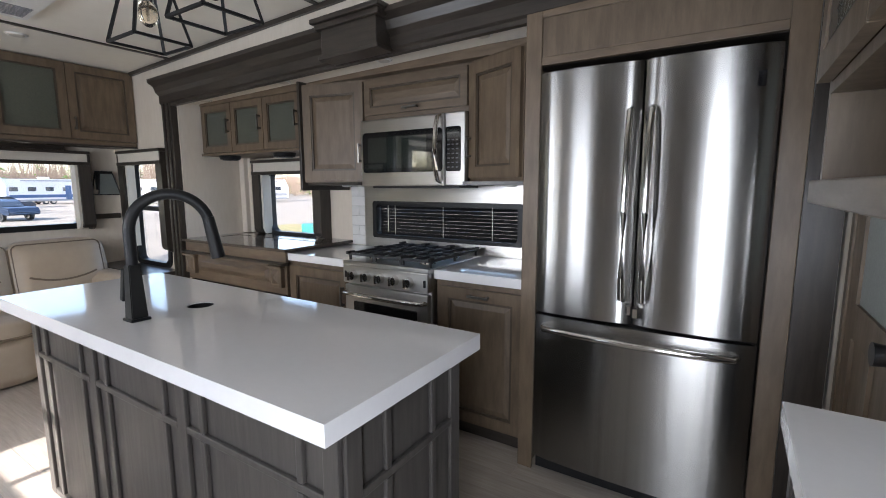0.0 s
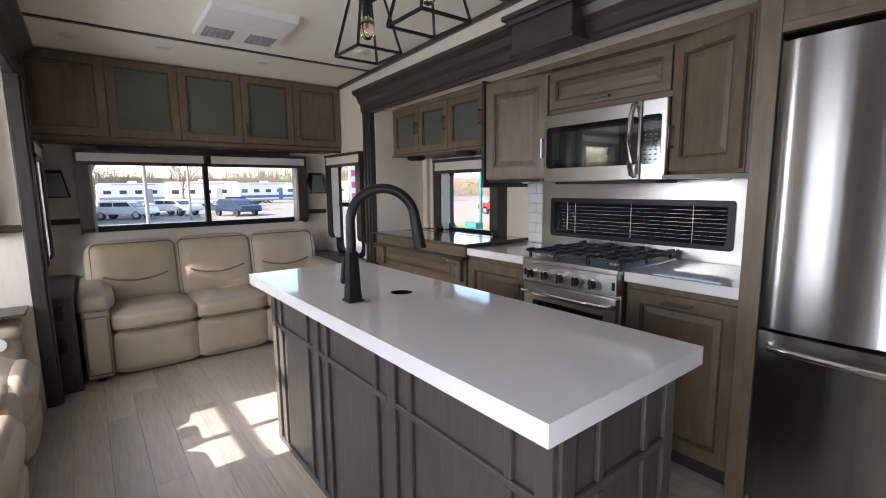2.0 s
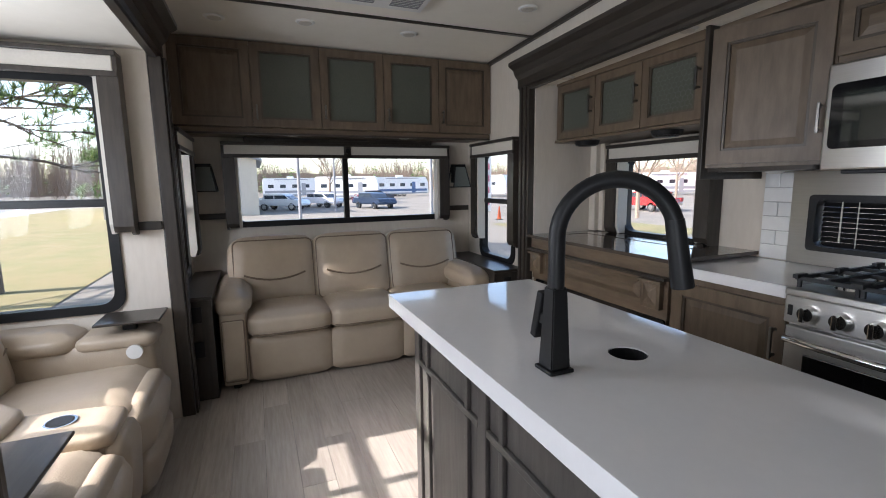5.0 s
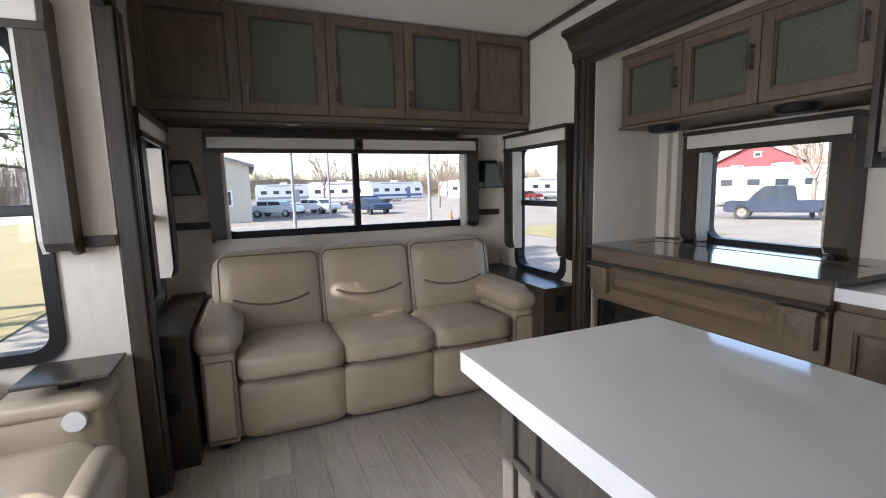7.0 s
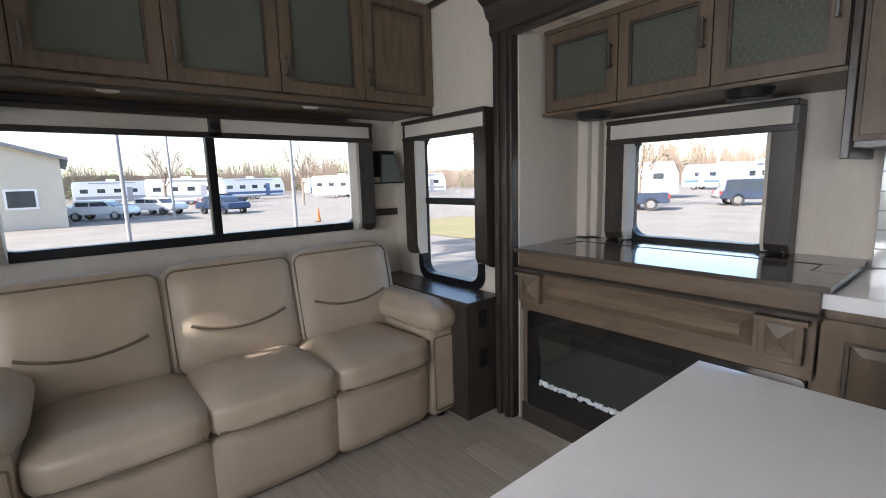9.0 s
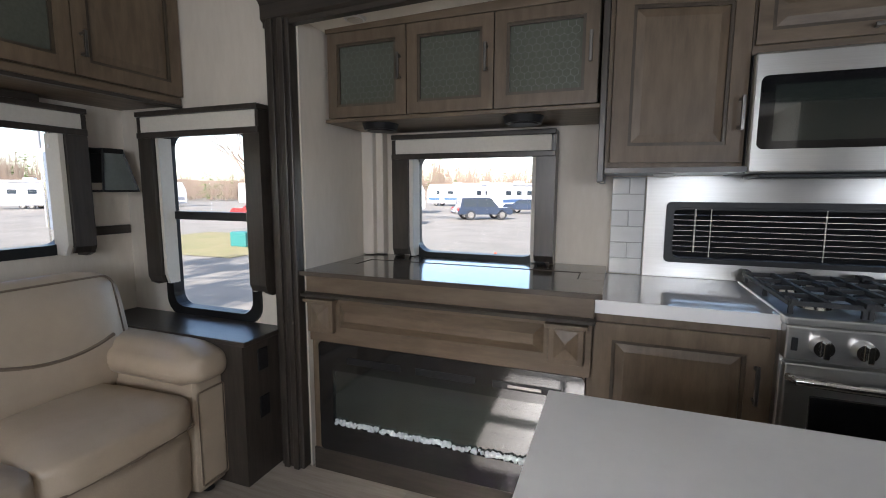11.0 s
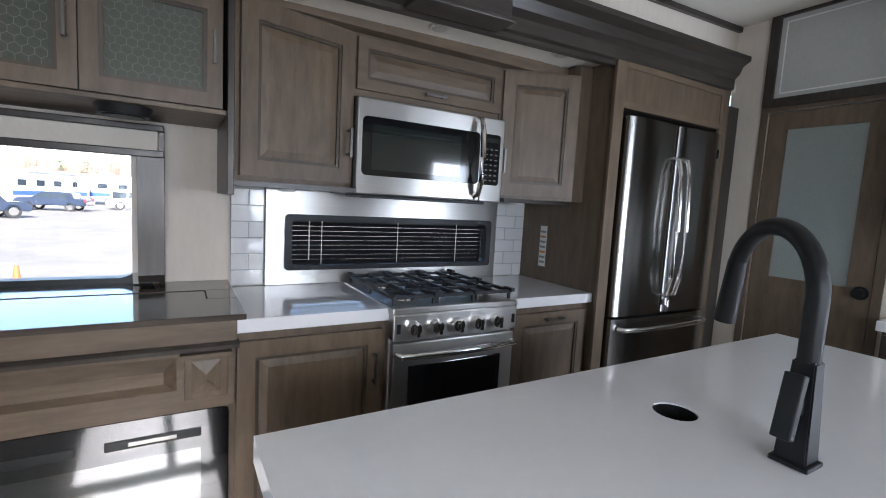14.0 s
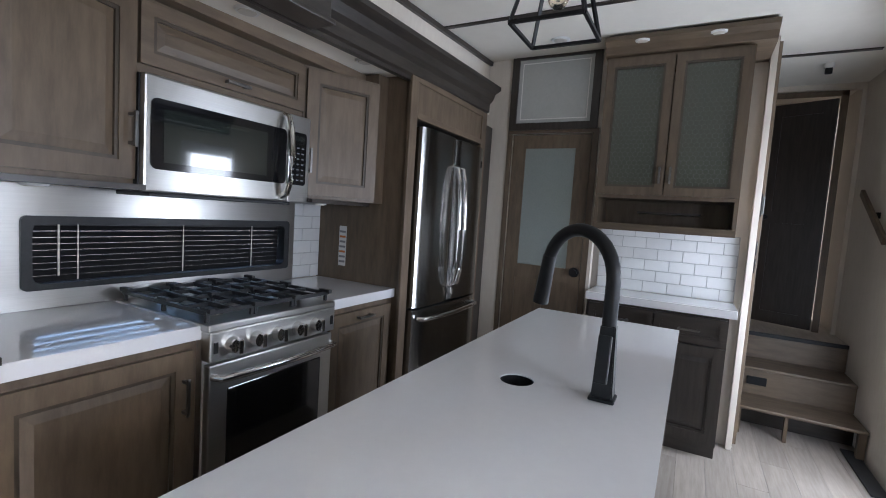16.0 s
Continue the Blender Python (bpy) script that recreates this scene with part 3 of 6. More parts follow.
def door(parent, m, w, h, style="panel", knob=None, name="door", rail=0.058, vmat=None, wire=False, drawer_mat=None):
    """A framed cabinet door in the local x-z plane, its face at y=-0.02. knob: (x, z, upright)."""
    vm = vmat or wood_v
    bm = bmesh.new()
    o = [(0.002, 0.002), (w - 0.002, 0.002), (w - 0.002, h - 0.002), (0.002, h - 0.002)]
    i = [(rail, rail), (w - rail, rail), (w - rail, h - rail), (rail, h - rail)]
    ring(bm, o, i, -0.02, 0.0)
    fr = part(name, bm, vm, parent, m=m)
    q = rail
    bm = bmesh.new()
    a = [(q, q), (w - q, q), (w - q, h - q), (q, h - q)]
    c = [(q + 0.012, q + 0.012), (w - q - 0.012, q + 0.012), (w - q - 0.012, h - q - 0.012), (q + 0.012, h - q - 0.012)]
    ring(bm, a, c, -0.0155, -0.002)
    part("bead", bm, glaze.get(vm.name, vm), fr, "darker glazed groove", m=m)
    q += 0.012
    if style == "panel":
        bm = bmesh.new()
        e = 0.03
        f0 = [bm.verts.new((x, -0.006, z)) for x, z in ((q - 0.002, q - 0.002), (w - q + 0.002, q - 0.002), (w - q + 0.002, h - q + 0.002), (q - 0.002, h - q + 0.002))]
        f1 = [bm.verts.new((x, -0.0135, z)) for x, z in ((q + e, q + e), (w - q - e, q + e), (w - q - e, h - q - e), (q + e, h - q - e))]
        for k in range(4):
            bm.faces.new((f0[k], f0[(k + 1) % 4], f1[(k + 1) % 4], f1[k]))
        bm.faces.new(f1)
        part("panel", bm, vm, fr, m=m)
    elif style == "flat":
        part("panel", boxes([(q - 0.004, -0.008, q - 0.004, w - q + 0.004, -0.003, h - q + 0.004)]), vm, fr, m=m)
    else:
        part("glass", boxes([(q - 0.004, -0.007, q - 0.004, w - q + 0.004, -0.003, h - q + 0.004)]), frost_cab, fr, "frosted grey-green glass panel", m=m)
        if wire:
            bm = bmesh.new()
            hexwire(bm, q, q, w - q, h - q, -0.0085)
            part("wire_mesh", bm, wire_m, fr, "fine hexagonal wire mesh", m=m)
    if knob:
        handle(m @ Matrix.Translation((0, -0.02, 0)), fr, knob[0], knob[1], knob[3] if len(knob) > 3 else 0.10, knob[2])
    return fr


def carcass(parent, m, w, h, depth, material=None, dark=None):
    """An open-fronted cabinet body behind the doors."""
    t = 0.016
    bm = boxes([(0, 0.001, 0, t, depth, h), (w - t, 0.001, 0, w, depth, h), (t, 0.001, 0, w - t, depth, t), (t, 0.001, h - t, w - t, depth, h), (t, depth - 0.01, t, w - t, depth, h - t)])
    return part("body", bm, material or wood_v, parent, m=m)


# cabinets over the sofa
rear_e = [-0.215, 0.279, 0.75, 1.228, 1.683, 2.155]
for k in range(5):
    y0, y1 = rear_e[k], rear_e[k + 1]
    m = pose(-3.56, y0, 1.735, 0, 0, 90)
    st = "panel" if k in (0, 4) else "glass"
    e = thing("overhead_cabinet", (-3.56, (y0 + y1) / 2, 1.735), "brown stained overhead cabinet with %s above the sofa" % ("a panelled door" if st == "panel" else "a frosted glass door"), "cabinet", "cabinets above the sofa")
    carcass(e, m, y1 - y0 - 0.001, 0.58, 0.42)
    door(e, m, y1 - y0 - 0.001, 0.575, st, {1: (0.03, 0.10, True), 2: (0.03, 0.12, True), 3: (0.03, 0.12, True), 4: (0.03, 0.12, True)}.get(k), vmat=wood_v)
e = thing("cabinet_soffit", (-3.7, 0.98, 1.69), "brown wooden soffit under the sofa cabinets", "soffit", kind="structure")
part("board", boxes([(-3.985, -0.215, 1.70, -3.555, 2.155, 1.733)], 0.004), wood_y, e)
part("lip", boxes([(-3.575, -0.215, 1.685, -3.552, 2.155, 1.700)], 0.003), dark_y, e)
part("bracket", boxes([(-3.985, 0.20, 1.664, -3.90, 1.75, 1.698)], 0.003), dark_y, e)


def puck(x, y, z, r=0.045, label="white round recessed puck light"):
    e = thing("puck_light", (x, y, z), label, "light", "puck lights")
    bm = bmesh.new()
    cyl(bm, (x, y, z - 0.008), (x, y, z), r * 0.85, r, 24)
    part("rim", bm, white_plastic, e, smooth=True)
    bm = bmesh.new()
    cyl(bm, (x, y, z - 0.011), (x, y, z - 0.007), r * 0.62, r * 0.7, 24)
    part("lens", bm, shade_m, e, smooth=True)


for y in (0.55, 1.42):
    puck(-3.66, y, 1.70)
for x, y in ((-3.12, 0.62), (-3.12, 1.30), (-3.2, 0.1), (-2.5, 1.85), (0.9, 1.55), (0.2, 0.4)):
    puck(x, y, ceil_z(x) - 0.001, 0.06)
for x, y in ((-2.65, 2.26), (-1.7, 2.24), (-0.85, 2.25), (-0.2, 2.21)):
    puck(x, y, slide_z(x) - 0.001, 0.05)

# wire-glass cabinets over the media cabinet
hex_e = [-2.84, -2.441, -2.055, -1.655]
for k in range(3):
    x0, x1 = hex_e[k], hex_e[k + 1]
    m = pose(x0, 2.345, 1.625)
    e = thing("overhead_cabinet", ((x0 + x1) / 2, 2.4, 1.625), "brown overhead cabinet with a wire-mesh glass door", "cabinet", "wire glass cabinets")
    carcass(e, m, x1 - x0 - 0.001, 0.375, 0.40)
    door(e, m, x1 - x0 - 0.001, 0.375, "glass", (x1 - x0 - 0.03, 0.20, True, 0.11), wire=True, rail=0.05)
e = thing("cabinet_soffit", (-2.25, 2.5, 1.6), "brown wooden shelf board under the glass cabinets", "soffit", kind="structure")
part("board", boxes([(-2.85, 2.315, 1.605, -1.645, 2.755, 1.622)], 0.003), wood_x, e)
part("top_strip", boxes([(-2.85, 2.325, 2.002, -1.645, 2.36, 2.06)], 0.003), wood_x, e)
for x in (-2.62, -1.95):
    e = thing("ceiling_speaker", (x, 2.42, 1.6), "flat black round speaker under the cabinet", "speaker", "speakers")
    bm = bmesh.new()
    cyl(bm, (x, 2.42, 1.575), (x, 2.42, 1.604), 0.075, 0.085, 28)
    part("body", bm, black_plastic, e, smooth=True)
    bm = bmesh.new()
    cyl(bm, (x, 2.42, 1.570), (x, 2.42, 1.577), 0.06, 0.065, 28)
    part("grille", bm, black_metal, e, smooth=True)


def slanted(name, xa, ya, xb, yb, z0, z1, label, hinge, dpt):
    """An upper cabinet whose face runs from (xa, ya) to (xb, yb)."""
    w = math.hypot(xb - xa, yb - ya)
    a = math.degrees(math.atan2(yb - ya, xb - xa))
    m = pose(xa, ya, z0, 0, 0, a)
    e = thing(name, ((xa + xb) / 2, (ya + yb) / 2, z0), label, "cabinet", "upper kitchen cabinets")
    bm = bmesh.new()
    pts = [(xa, ya + 0.001), (xb, yb + 0.001), (xb, KB_Y - 0.01), (xa, KB_Y - 0.01)]
    lo = [bm.verts.new((x, y, z0)) for x, y in pts]
    hi = [bm.verts.new((x, y, z1)) for x, y in pts]
    bm.faces.new(lo), bm.faces.new(hi)
    for k in range(4):
        bm.faces.new((lo[k], lo[(k + 1) % 4], hi[(k + 1) % 4], hi[k]))
    part("body", bm, wood_v, e)
    door(e, m @ Matrix.Translation((0.012, 0, 0.015)), w - 0.02, z1 - z0 - 0.03, "panel", ((w - 0.045, 0.17, True, 0.12) if hinge == "l" else (0.022, 0.17, True, 0.12)), rail=0.062)
    return e


slanted("overhead_cabinet", -1.62, 2.318, -1.152, 2.425, 1.385, 2.03, "brown upper cabinet with a raised-panel door", "l", 0.4)
slanted("overhead_cabinet", -0.388, 2.425, 0.0, 2.262, 1.385, 2.03, "brown upper cabinet with a narrow raised-panel door", "r", 0.4)
e = thing("overhead_cabinet", (-0.77, 2.43, 1.775), "low brown cabinet above the microwave with a lift-up door", "cabinet", "upper kitchen cabinets")
part("body", boxes([(-1.15, 2.427, 1.772, -0.39, KB_Y - 0.01, 2.03)]), wood_x, e)
door(e, pose(-1.145, 2.427, 1.80), 0.75, 0.215, "panel", (0.37, 0.025, False, 0.11), rail=0.045, vmat=wood_x)
structure("trim_upper_left", boxes([(-1.645, 2.295, 1.33, -1.622, 2.755, 2.06)], 0.003), dark_v, "dark end panel beside the upper cabinet")
structure("trim_upper_top", boxes([(-1.622, 2.36, 2.031, 0.06, 2.75, 2.085)]), wood_x, "brown filler strip above the upper cabinets")
structure("trim_upper_light", boxes([(-1.62, 2.34, 1.365, -1.155, 2.72, 1.384), (-0.385, 2.34, 1.365, 0.06, 2.72, 1.384)]), dark_x, "dark light rail under the upper cabinets")
structure("trim_upper_right", boxes([(0.0, 2.27, 1.385, 0.088, 2.70, 2.085)]), wood_v, "brown filler beside the tall panel")
for x in (-1.40, -0.17):
    puck(x, 2.5, 1.364, 0.04)

# microwave
e = thing("microwave", (-0.77, 2.4, 1.355), "stainless over-range microwave with a dark glass door", "microwave")
part("body", boxes([(-1.152, 2.40, 1.362, -0.388, KB_Y - 0.02, 1.768)], 0.004), black_plastic, e)
dr = part("door", boxes([(-1.15, 2.368, 1.36, -0.519, 2.402, 1.766)], 0.008), steel_x, e, "brushed stainless door")
bm = bmesh.new()
prism(bm, [(u, w) for u, w in loop_rr(-1.128, 1.442, -0.533, 1.688, 0.022)], 2.3645, 2.372, "y")
part("glass", bm, black_gloss, dr, "black glass with rounded corners")
part("window", boxes([(-1.085, 2.3635, 1.468, -0.64, 2.3643, 1.655)]), smoke, dr, "slightly lighter viewing window")
bm = bmesh.new()
tube(bm, [(-0.548, 2.368, 1.385), (-0.548, 2.338, 1.395), (-0.548, 2.318, 1.45), (-0.548, 2.308, 1.565), (-0.548, 2.318, 1.68), (-0.548, 2.338, 1.74), (-0.548, 2.368, 1.75)], 0.014, 12)
part("handle", bm, chrome, dr, "bowed polished handle", smooth=True)
pn = part("control_panel", boxes([(-0.516, 2.368, 1.36, -0.386, 2.402, 1.766)], 0.006), steel_x, e)
bm = bmesh.new()
prism(bm, [(u, w) for u, w in loop_rr(-0.510, 1.442, -0.412, 1.688, 0.015)], 2.3645, 2.372, "y")
part("keypad", bm, black_gloss, pn)
for r in range(7):
    for c in range(3):
        part("key", boxes([(-0.498 + c * 0.028, 2.3636, 1.462 + r * 0.025, -0.484 + c * 0.028, 2.3646, 1.468 + r * 0.025)]), key_m, pn)
part("clock", boxes([(-0.498, 2.3636, 1.648, -0.424, 2.3646, 1.67)]), smoke, pn)
part("vent", boxes([(-1.10, 2.42, 1.346, -0.45, 2.65, 1.361)], 0.003), black_plastic, e)

# backsplash
e = thing("backsplash", (-0.8, 2.75, 0.915), "stainless steel backsplash panel behind the range", "backsplash")
bm = wall_bm(-1.446, -0.134, 0.917, 1.362, 0.006, [(-1.345, 0.995, -0.195, 1.24)])
part("panel", bm, steel_x, e, m=pose(0, 2.722, 0))
part("backing", wall_bm(-1.446, -0.134, 0.917, 1.362, 0.028, [(-1.345, 0.995, -0.195, 1.24)]), white_plastic, e, m=pose(0, 2.7285, 0))
e = thing("window_8", (-0.77, 2.78, 0.99), "long low black-framed window behind the range", "window", kind="structure")
bm = bmesh.new()
ring(bm, loop_rr(-1.362, 0.985, -0.178, 1.252, 0.02), loop_rr(-1.33, 1.008, -0.212, 1.228, 0.03), 2.712, 2.80)
part("window_frame", bm, black_plastic, e)
part("pane", boxes([(-1.34, 2.812, 1.0, -0.2, 2.816, 1.235)]), clear, e).visible_shadow = False
bl = thing("window_blind", (-0.77, 2.77, 1.0), "black slatted blind, half closed, in the low window", "blind")
for k in range(9):
    z = 1.018 + k * 0.0235
    bm = boxes([(-1.325, 2.753, -0.0008, -0.215, 2.777, 0.0008)])
    part("slat", bm, black_plastic, bl, m=Matrix.Translation((0, 0, z)) @ Matrix.Translation((0, 2.765, 0)) @ Matrix.Rotation(radians(60), 4, "X") @ Matrix.Translation((0, -2.765, 0)))
part("head_rail", boxes([(-1.328, 2.75, 1.215, -0.213, 2.785, 1.228)], 0.002), black_plastic, bl)
for x in (-1.18, -0.77, -0.40):
    part("cord", boxes([(x - 0.002, 2.748, 1.01, x + 0.002, 2.750, 1.22)]), shade_m, bl)
part("wand", boxes([(-1.245, 2.744, 1.03, -1.239, 2.748, 1.22)], 0.001), shade_m, bl)


def tile_field(name, label, m, w, h, tw=0.15, th=0.0735, start=0.0):
    e = thing(name, m @ Vector((w / 2, 0, 0)), label, "backsplash", kind="structure")
    part("grout", boxes([(0, 0.004, 0, w, 0.02, h)]), grout_m, e, m=m)
    meshes = {}
    z, row = 0.0, 0
    while z < h - 0.01:
        hh = min(th, h - z) - 0.003
        x = -(tw / 2 if row % 2 else 0.0) + start
        while x < w - 0.01:
            a, b = max(x, 0.0), min(x + tw, w) - 0.003
            if b - a > 0.012:
                key = (round(b - a, 4), round(hh, 4))
                if key not in meshes:
                    ob = part("tile", boxes([(0, 0, 0, b - a, 0.008, hh)], 0.002), tile_m, e)
                    meshes[key] = ob.data
                else:
                    ob = new("tile", meshes[key])
                    ob.parent = e
                    ob.matrix_parent_inverse = e.matrix_basis.inverted()
                ob.matrix_basis = m @ Matrix.Translation((a, random.uniform(-0.0006, 0.0006), z)) @ Euler((random.uniform(-0.006, 0.006), 0, random.uniform(-0.006, 0.006))).to_matrix().to_4x4()
            x += tw
        z += th
        row += 1
    return e


tile_field("wall_tiles_a", "white glossy subway tiles beside the range", pose(-1.59, 2.735, 0.918), 0.14, 0.445)
tile_field("wall_tiles_b", "white glossy subway tiles beside the range", pose(-0.131, 2.735, 0.918), 0.22, 0.445)
tile_field("wall_tiles_c", "white glossy subway tiles behind the coffee counter", pose(1.33, 1.27, 0.918, 0, 0, -90), 0.83, 0.41)


# base cabinets and worktops
def base_cab(x0, x1, y, knob, label, drawer=False):
    e = thing("base_cabinet", ((x0 + x1) / 2, y + 0.3, 0), label, "cabinet", "base kitchen cabinets")
    part("body", boxes([(x0, y, 0.09, x1, KB_Y - 0.02, 0.862)]), wood_v, e)
    part("toe_kick", boxes([(x0, y + 0.05, 0.0, x1, KB_Y - 0.02, 0.088)]), dark_x, e)
    door(e, pose(x0 + 0.02, y, 0.10), x1 - x0 - 0.04, 0.735, "panel", knob, rail=0.062)
    return e


base_cab(-1.645, -1.07, 2.172, (0.50, 0.58, True, 0.13), "brown base cabinet with a raised-panel door")
base_cab(-0.446, 0.088, 2.172, (0.25, 0.70, False, 0.12), "brown base cabinet with a pull-out panel door")
for x0, x1 in ((-1.655, -1.066), (-0.449, 0.088)):
    e = thing("worktop", ((x0 + x1) / 2, 2.45, 0.865), "white quartz worktop beside the range", "worktop", "kitchen worktops")
    part("slab", boxes([(x0, 2.145, 0.866, x1, 2.735, 0.915)], 0.003), quartz, e)
e = thing("worktop", (-0.72, 2.7, 0.865), "white quartz strip behind the range", "worktop", "kitchen worktops")
part("slab", boxes([(-1.065, 2.70, 0.866, -0.450, 2.735, 0.914)], 0.002), quartz, e)

# range
e = thing("kitchen_range", (-0.762, 2.4, 0), "stainless gas range with five knobs and black grates", "range")
part("body", boxes([(-1.070, 2.14, 0.03, -0.455, 2.69, 0.90)]), steel, e)
ct = part("cooktop", boxes([(-1.074, 2.10, 0.895, -0.451, 2.698, 0.922)], 0.006), steel_x, e)
pn = part("control_panel", boxes([(-1.070, 2.098, 0.79, -0.455, 2.15, 0.896)], 0.006), steel_x, e)
for k in range(5):
    x = -0.983 + k * 0.1012
    bm = bmesh.new()
    cyl(bm, (x, 2.068, 0.84), (x, 2.098, 0.84), 0.026, 0.03, 20)
    kn = part("knob", bm, chrome, pn, smooth=True)
    part("grip", boxes([(x - 0.008, 2.045, 0.814, x + 0.008, 2.07, 0.866)], 0.004), chrome, kn)
part("switch", boxes([(-1.055, 2.094, 0.82, -1.039, 2.1, 0.86)], 0.002), black_plastic, pn)
part("switch", boxes([(-0.484, 2.094, 0.82, -0.469, 2.1, 0.86)], 0.002), black_plastic, pn)
dr = part("oven_door", boxes([(-1.064, 2.105, 0.20, -0.461, 2.142, 0.778)], 0.006), steel_x, e)
part("glass", boxes([(-0.994, 2.1, 0.30, -0.532, 2.108, 0.682)], 0.004), black_gloss, dr, "black oven glass")
bm = bmesh.new()
tube(bm, [(-1.050, 2.105, 0.735), (-1.041, 2.07, 0.735), (-0.924, 2.058, 0.735), (-0.762, 2.052, 0.735), (-0.599, 2.058, 0.735), (-0.482, 2.07, 0.735), (-0.473, 2.105, 0.735)], 0.014, 10)
part("handle", bm, chrome, dr, "bowed polished handle", smooth=True)
part("drawer", boxes([(-1.064, 2.11, 0.04, -0.461, 2.142, 0.19)], 0.005), steel_x, e)
for bx, by in ((-0.951, 2.27), (-0.572, 2.27), (-0.951, 2.54), (-0.572, 2.54), (-0.762, 2.40)):
    bm = bmesh.new()
    cyl(bm, (bx, by, 0.92), (bx, by, 0.934), 0.05, 0.042, 20)
    bu = part("burner", bm, chrome, ct, smooth=True)
    bm = bmesh.new()
    cyl(bm, (bx, by, 0.934), (bx, by, 0.944), 0.036, 0.034, 20)
    part("cap", bm, iron, bu, smooth=True)
for gx in (-0.960, -0.762, -0.563):
    bm = bmesh.new()
    w, z, t = 0.095, 0.958, 0.007
    for x in (gx - w, gx + w):
        box(bm, x - t, 2.135, z - 0.008, x + t, 2.675, z + 0.006)
    for y in (2.14, 2.27, 2.405, 2.54, 2.67):
        box(bm, gx - w, y - t, z - 0.008, gx + w, y + t, z + 0.006)
    box(bm, gx - t, 2.14, z - 0.007, gx + t, 2.67, z + 0.009)
    for x in (gx - w + 0.004, gx + w - 0.004):
        for y in (2.145, 2.405, 2.665):
            box(bm, x - 0.006, y - 0.006, 0.92, x + 0.006, y + 0.006, z)
            box(bm, x - 0.009, y - 0.03, z, x + 0.009, y + 0.03, z + 0.016)
    part("grate", bm, iron, ct, "black cast iron grate")

# refrigerator and its surround
e = thing("fridge_surround", (0.58, 2.4, 0), "brown wooden surround around the refrigerator", "cabinet")
part("side_panel", boxes([(0.09, 2.118, 0.0, 0.118, KB_Y - 0.01, 2.10)]), wood_v, e)
part("side_panel", boxes([(1.04, 2.118, 0.0, 1.07, KB_Y - 0.01, 2.10)]), wood_v, e)
part("stile", boxes([(0.07, 2.098, 0.0, 0.142, 2.118, 2.10)], 0.003), wood_v, e)
part("stile", boxes([(0.998, 2.098, 0.0, 1.078, 2.118, 2.10)], 0.003), wood_v, e)
part("header", boxes([(0.142, 2.098, 1.87, 0.998, 2.118, 1.905), (0.142, 2.098, 2.065, 0.998, 2.118, 2.10)], 0.003), wood_x, e)
part("header_panel", boxes([(0.142, 2.106, 1.905, 0.998, 2.118, 2.065)]), wood_v, e)
part("top_board", boxes([(0.118, 2.119, 1.87, 1.04, KB_Y - 0.02, 1.89)]), dark_x, e)
part("back_board", boxes([(0.119, KB_Y - 0.03, 0, 1.039, KB_Y - 0.015, 1.87)]), dark_v, e)
part("sticker", boxes([(0.0895 - 0.002, 2.52, 1.0, 0.0895, 2.575, 1.24)]), paper_m, e, "white printed sticker")
for k in range(7):
    part("print_line", boxes([(0.0862, 2.525, 1.02 + 0.03 * k, 0.0874, 2.57, 1.032 + 0.03 * k)]), red_ink if k in (2, 5) else ink_m, e)


def bowed(x0, x1, z0, z1, y, bulge, back):
    """A fridge door whose face is bowed across its width."""
    bm = bmesh.new()
    n = 14
    front = [(x0 + (x1 - x0) * i / n, y - bulge * (1 - (2 * i / n - 1) ** 2) - (0.0 if 0 < i < n else -0.008)) for i in range(n + 1)]
    lo = [bm.verts.new((a, b, z0)) for a, b in front] + [bm.verts.new((x1, back, z0)), bm.verts.new((x0, back, z0))]
    hi = [bm.verts.new((a, b, z1)) for a, b in front] + [bm.verts.new((x1, back, z1)), bm.verts.new((x0, back, z1))]
    bm.faces.new(lo), bm.faces.new(hi[::-1])
    for k in range(len(lo)):
        j = (k + 1) % len(lo)
        bm.faces.new((lo[k], lo[j], hi[j], hi[k]))
    return bm


e = thing("refrigerator", (0.57, 2.4, 0), "stainless french-door refrigerator with a bottom freezer drawer", "refrigerator")
part("body", boxes([(0.16, 2.14, 0.05, 0.972, 2.70, 1.80)]), black_plastic, e)
for x0, x1, hx in ((0.157, 0.561, 0.527), (0.569, 0.988, 0.603)):
    dr = part("door", bowed(x0, x1, 0.80, 1.828, 2.062, 0.016, 2.138), fridge_steel, e, smooth=True)
    bm = bmesh.new()
    tube(bm, [(hx, 2.06, 0.90), (hx, 2.02, 0.91), (hx, 2.0, 1.0), (hx, 1.988, 1.26), (hx, 2.0, 1.55), (hx, 2.02, 1.64), (hx, 2.06, 1.65)], 0.013, 10)
    part("handle", bm, chrome, dr, "long polished bar handle", smooth=True)
dr = part("freezer_drawer", bowed(0.157, 0.988, 0.10, 0.785, 2.060, 0.018, 2.138), fridge_steel, e, smooth=True)
bm = bmesh.new()
tube(bm, [(0.20, 2.055, 0.735), (0.21, 2.02, 0.735), (0.35, 2.0, 0.735), (0.566, 1.99, 0.735), (0.78, 2.0, 0.735), (0.92, 2.02, 0.735), (0.93, 2.055, 0.735)], 0.014, 10)
part("handle", bm, chrome, dr, "bowed polished bar handle", smooth=True)
part("toe_grille", boxes([(0.165, 2.09, 0.03, 0.968, 2.14, 0.095)], 0.004), black_plastic, e)
part("badge", boxes([(0.87, 2.0535, 1.69, 0.945, 2.0575, 1.74)]), black_gloss, e, "small black badge")
bm = boxes([(0.548, 2.03, 0.845, 0.566, 2.045, 0.885)], 0.003)
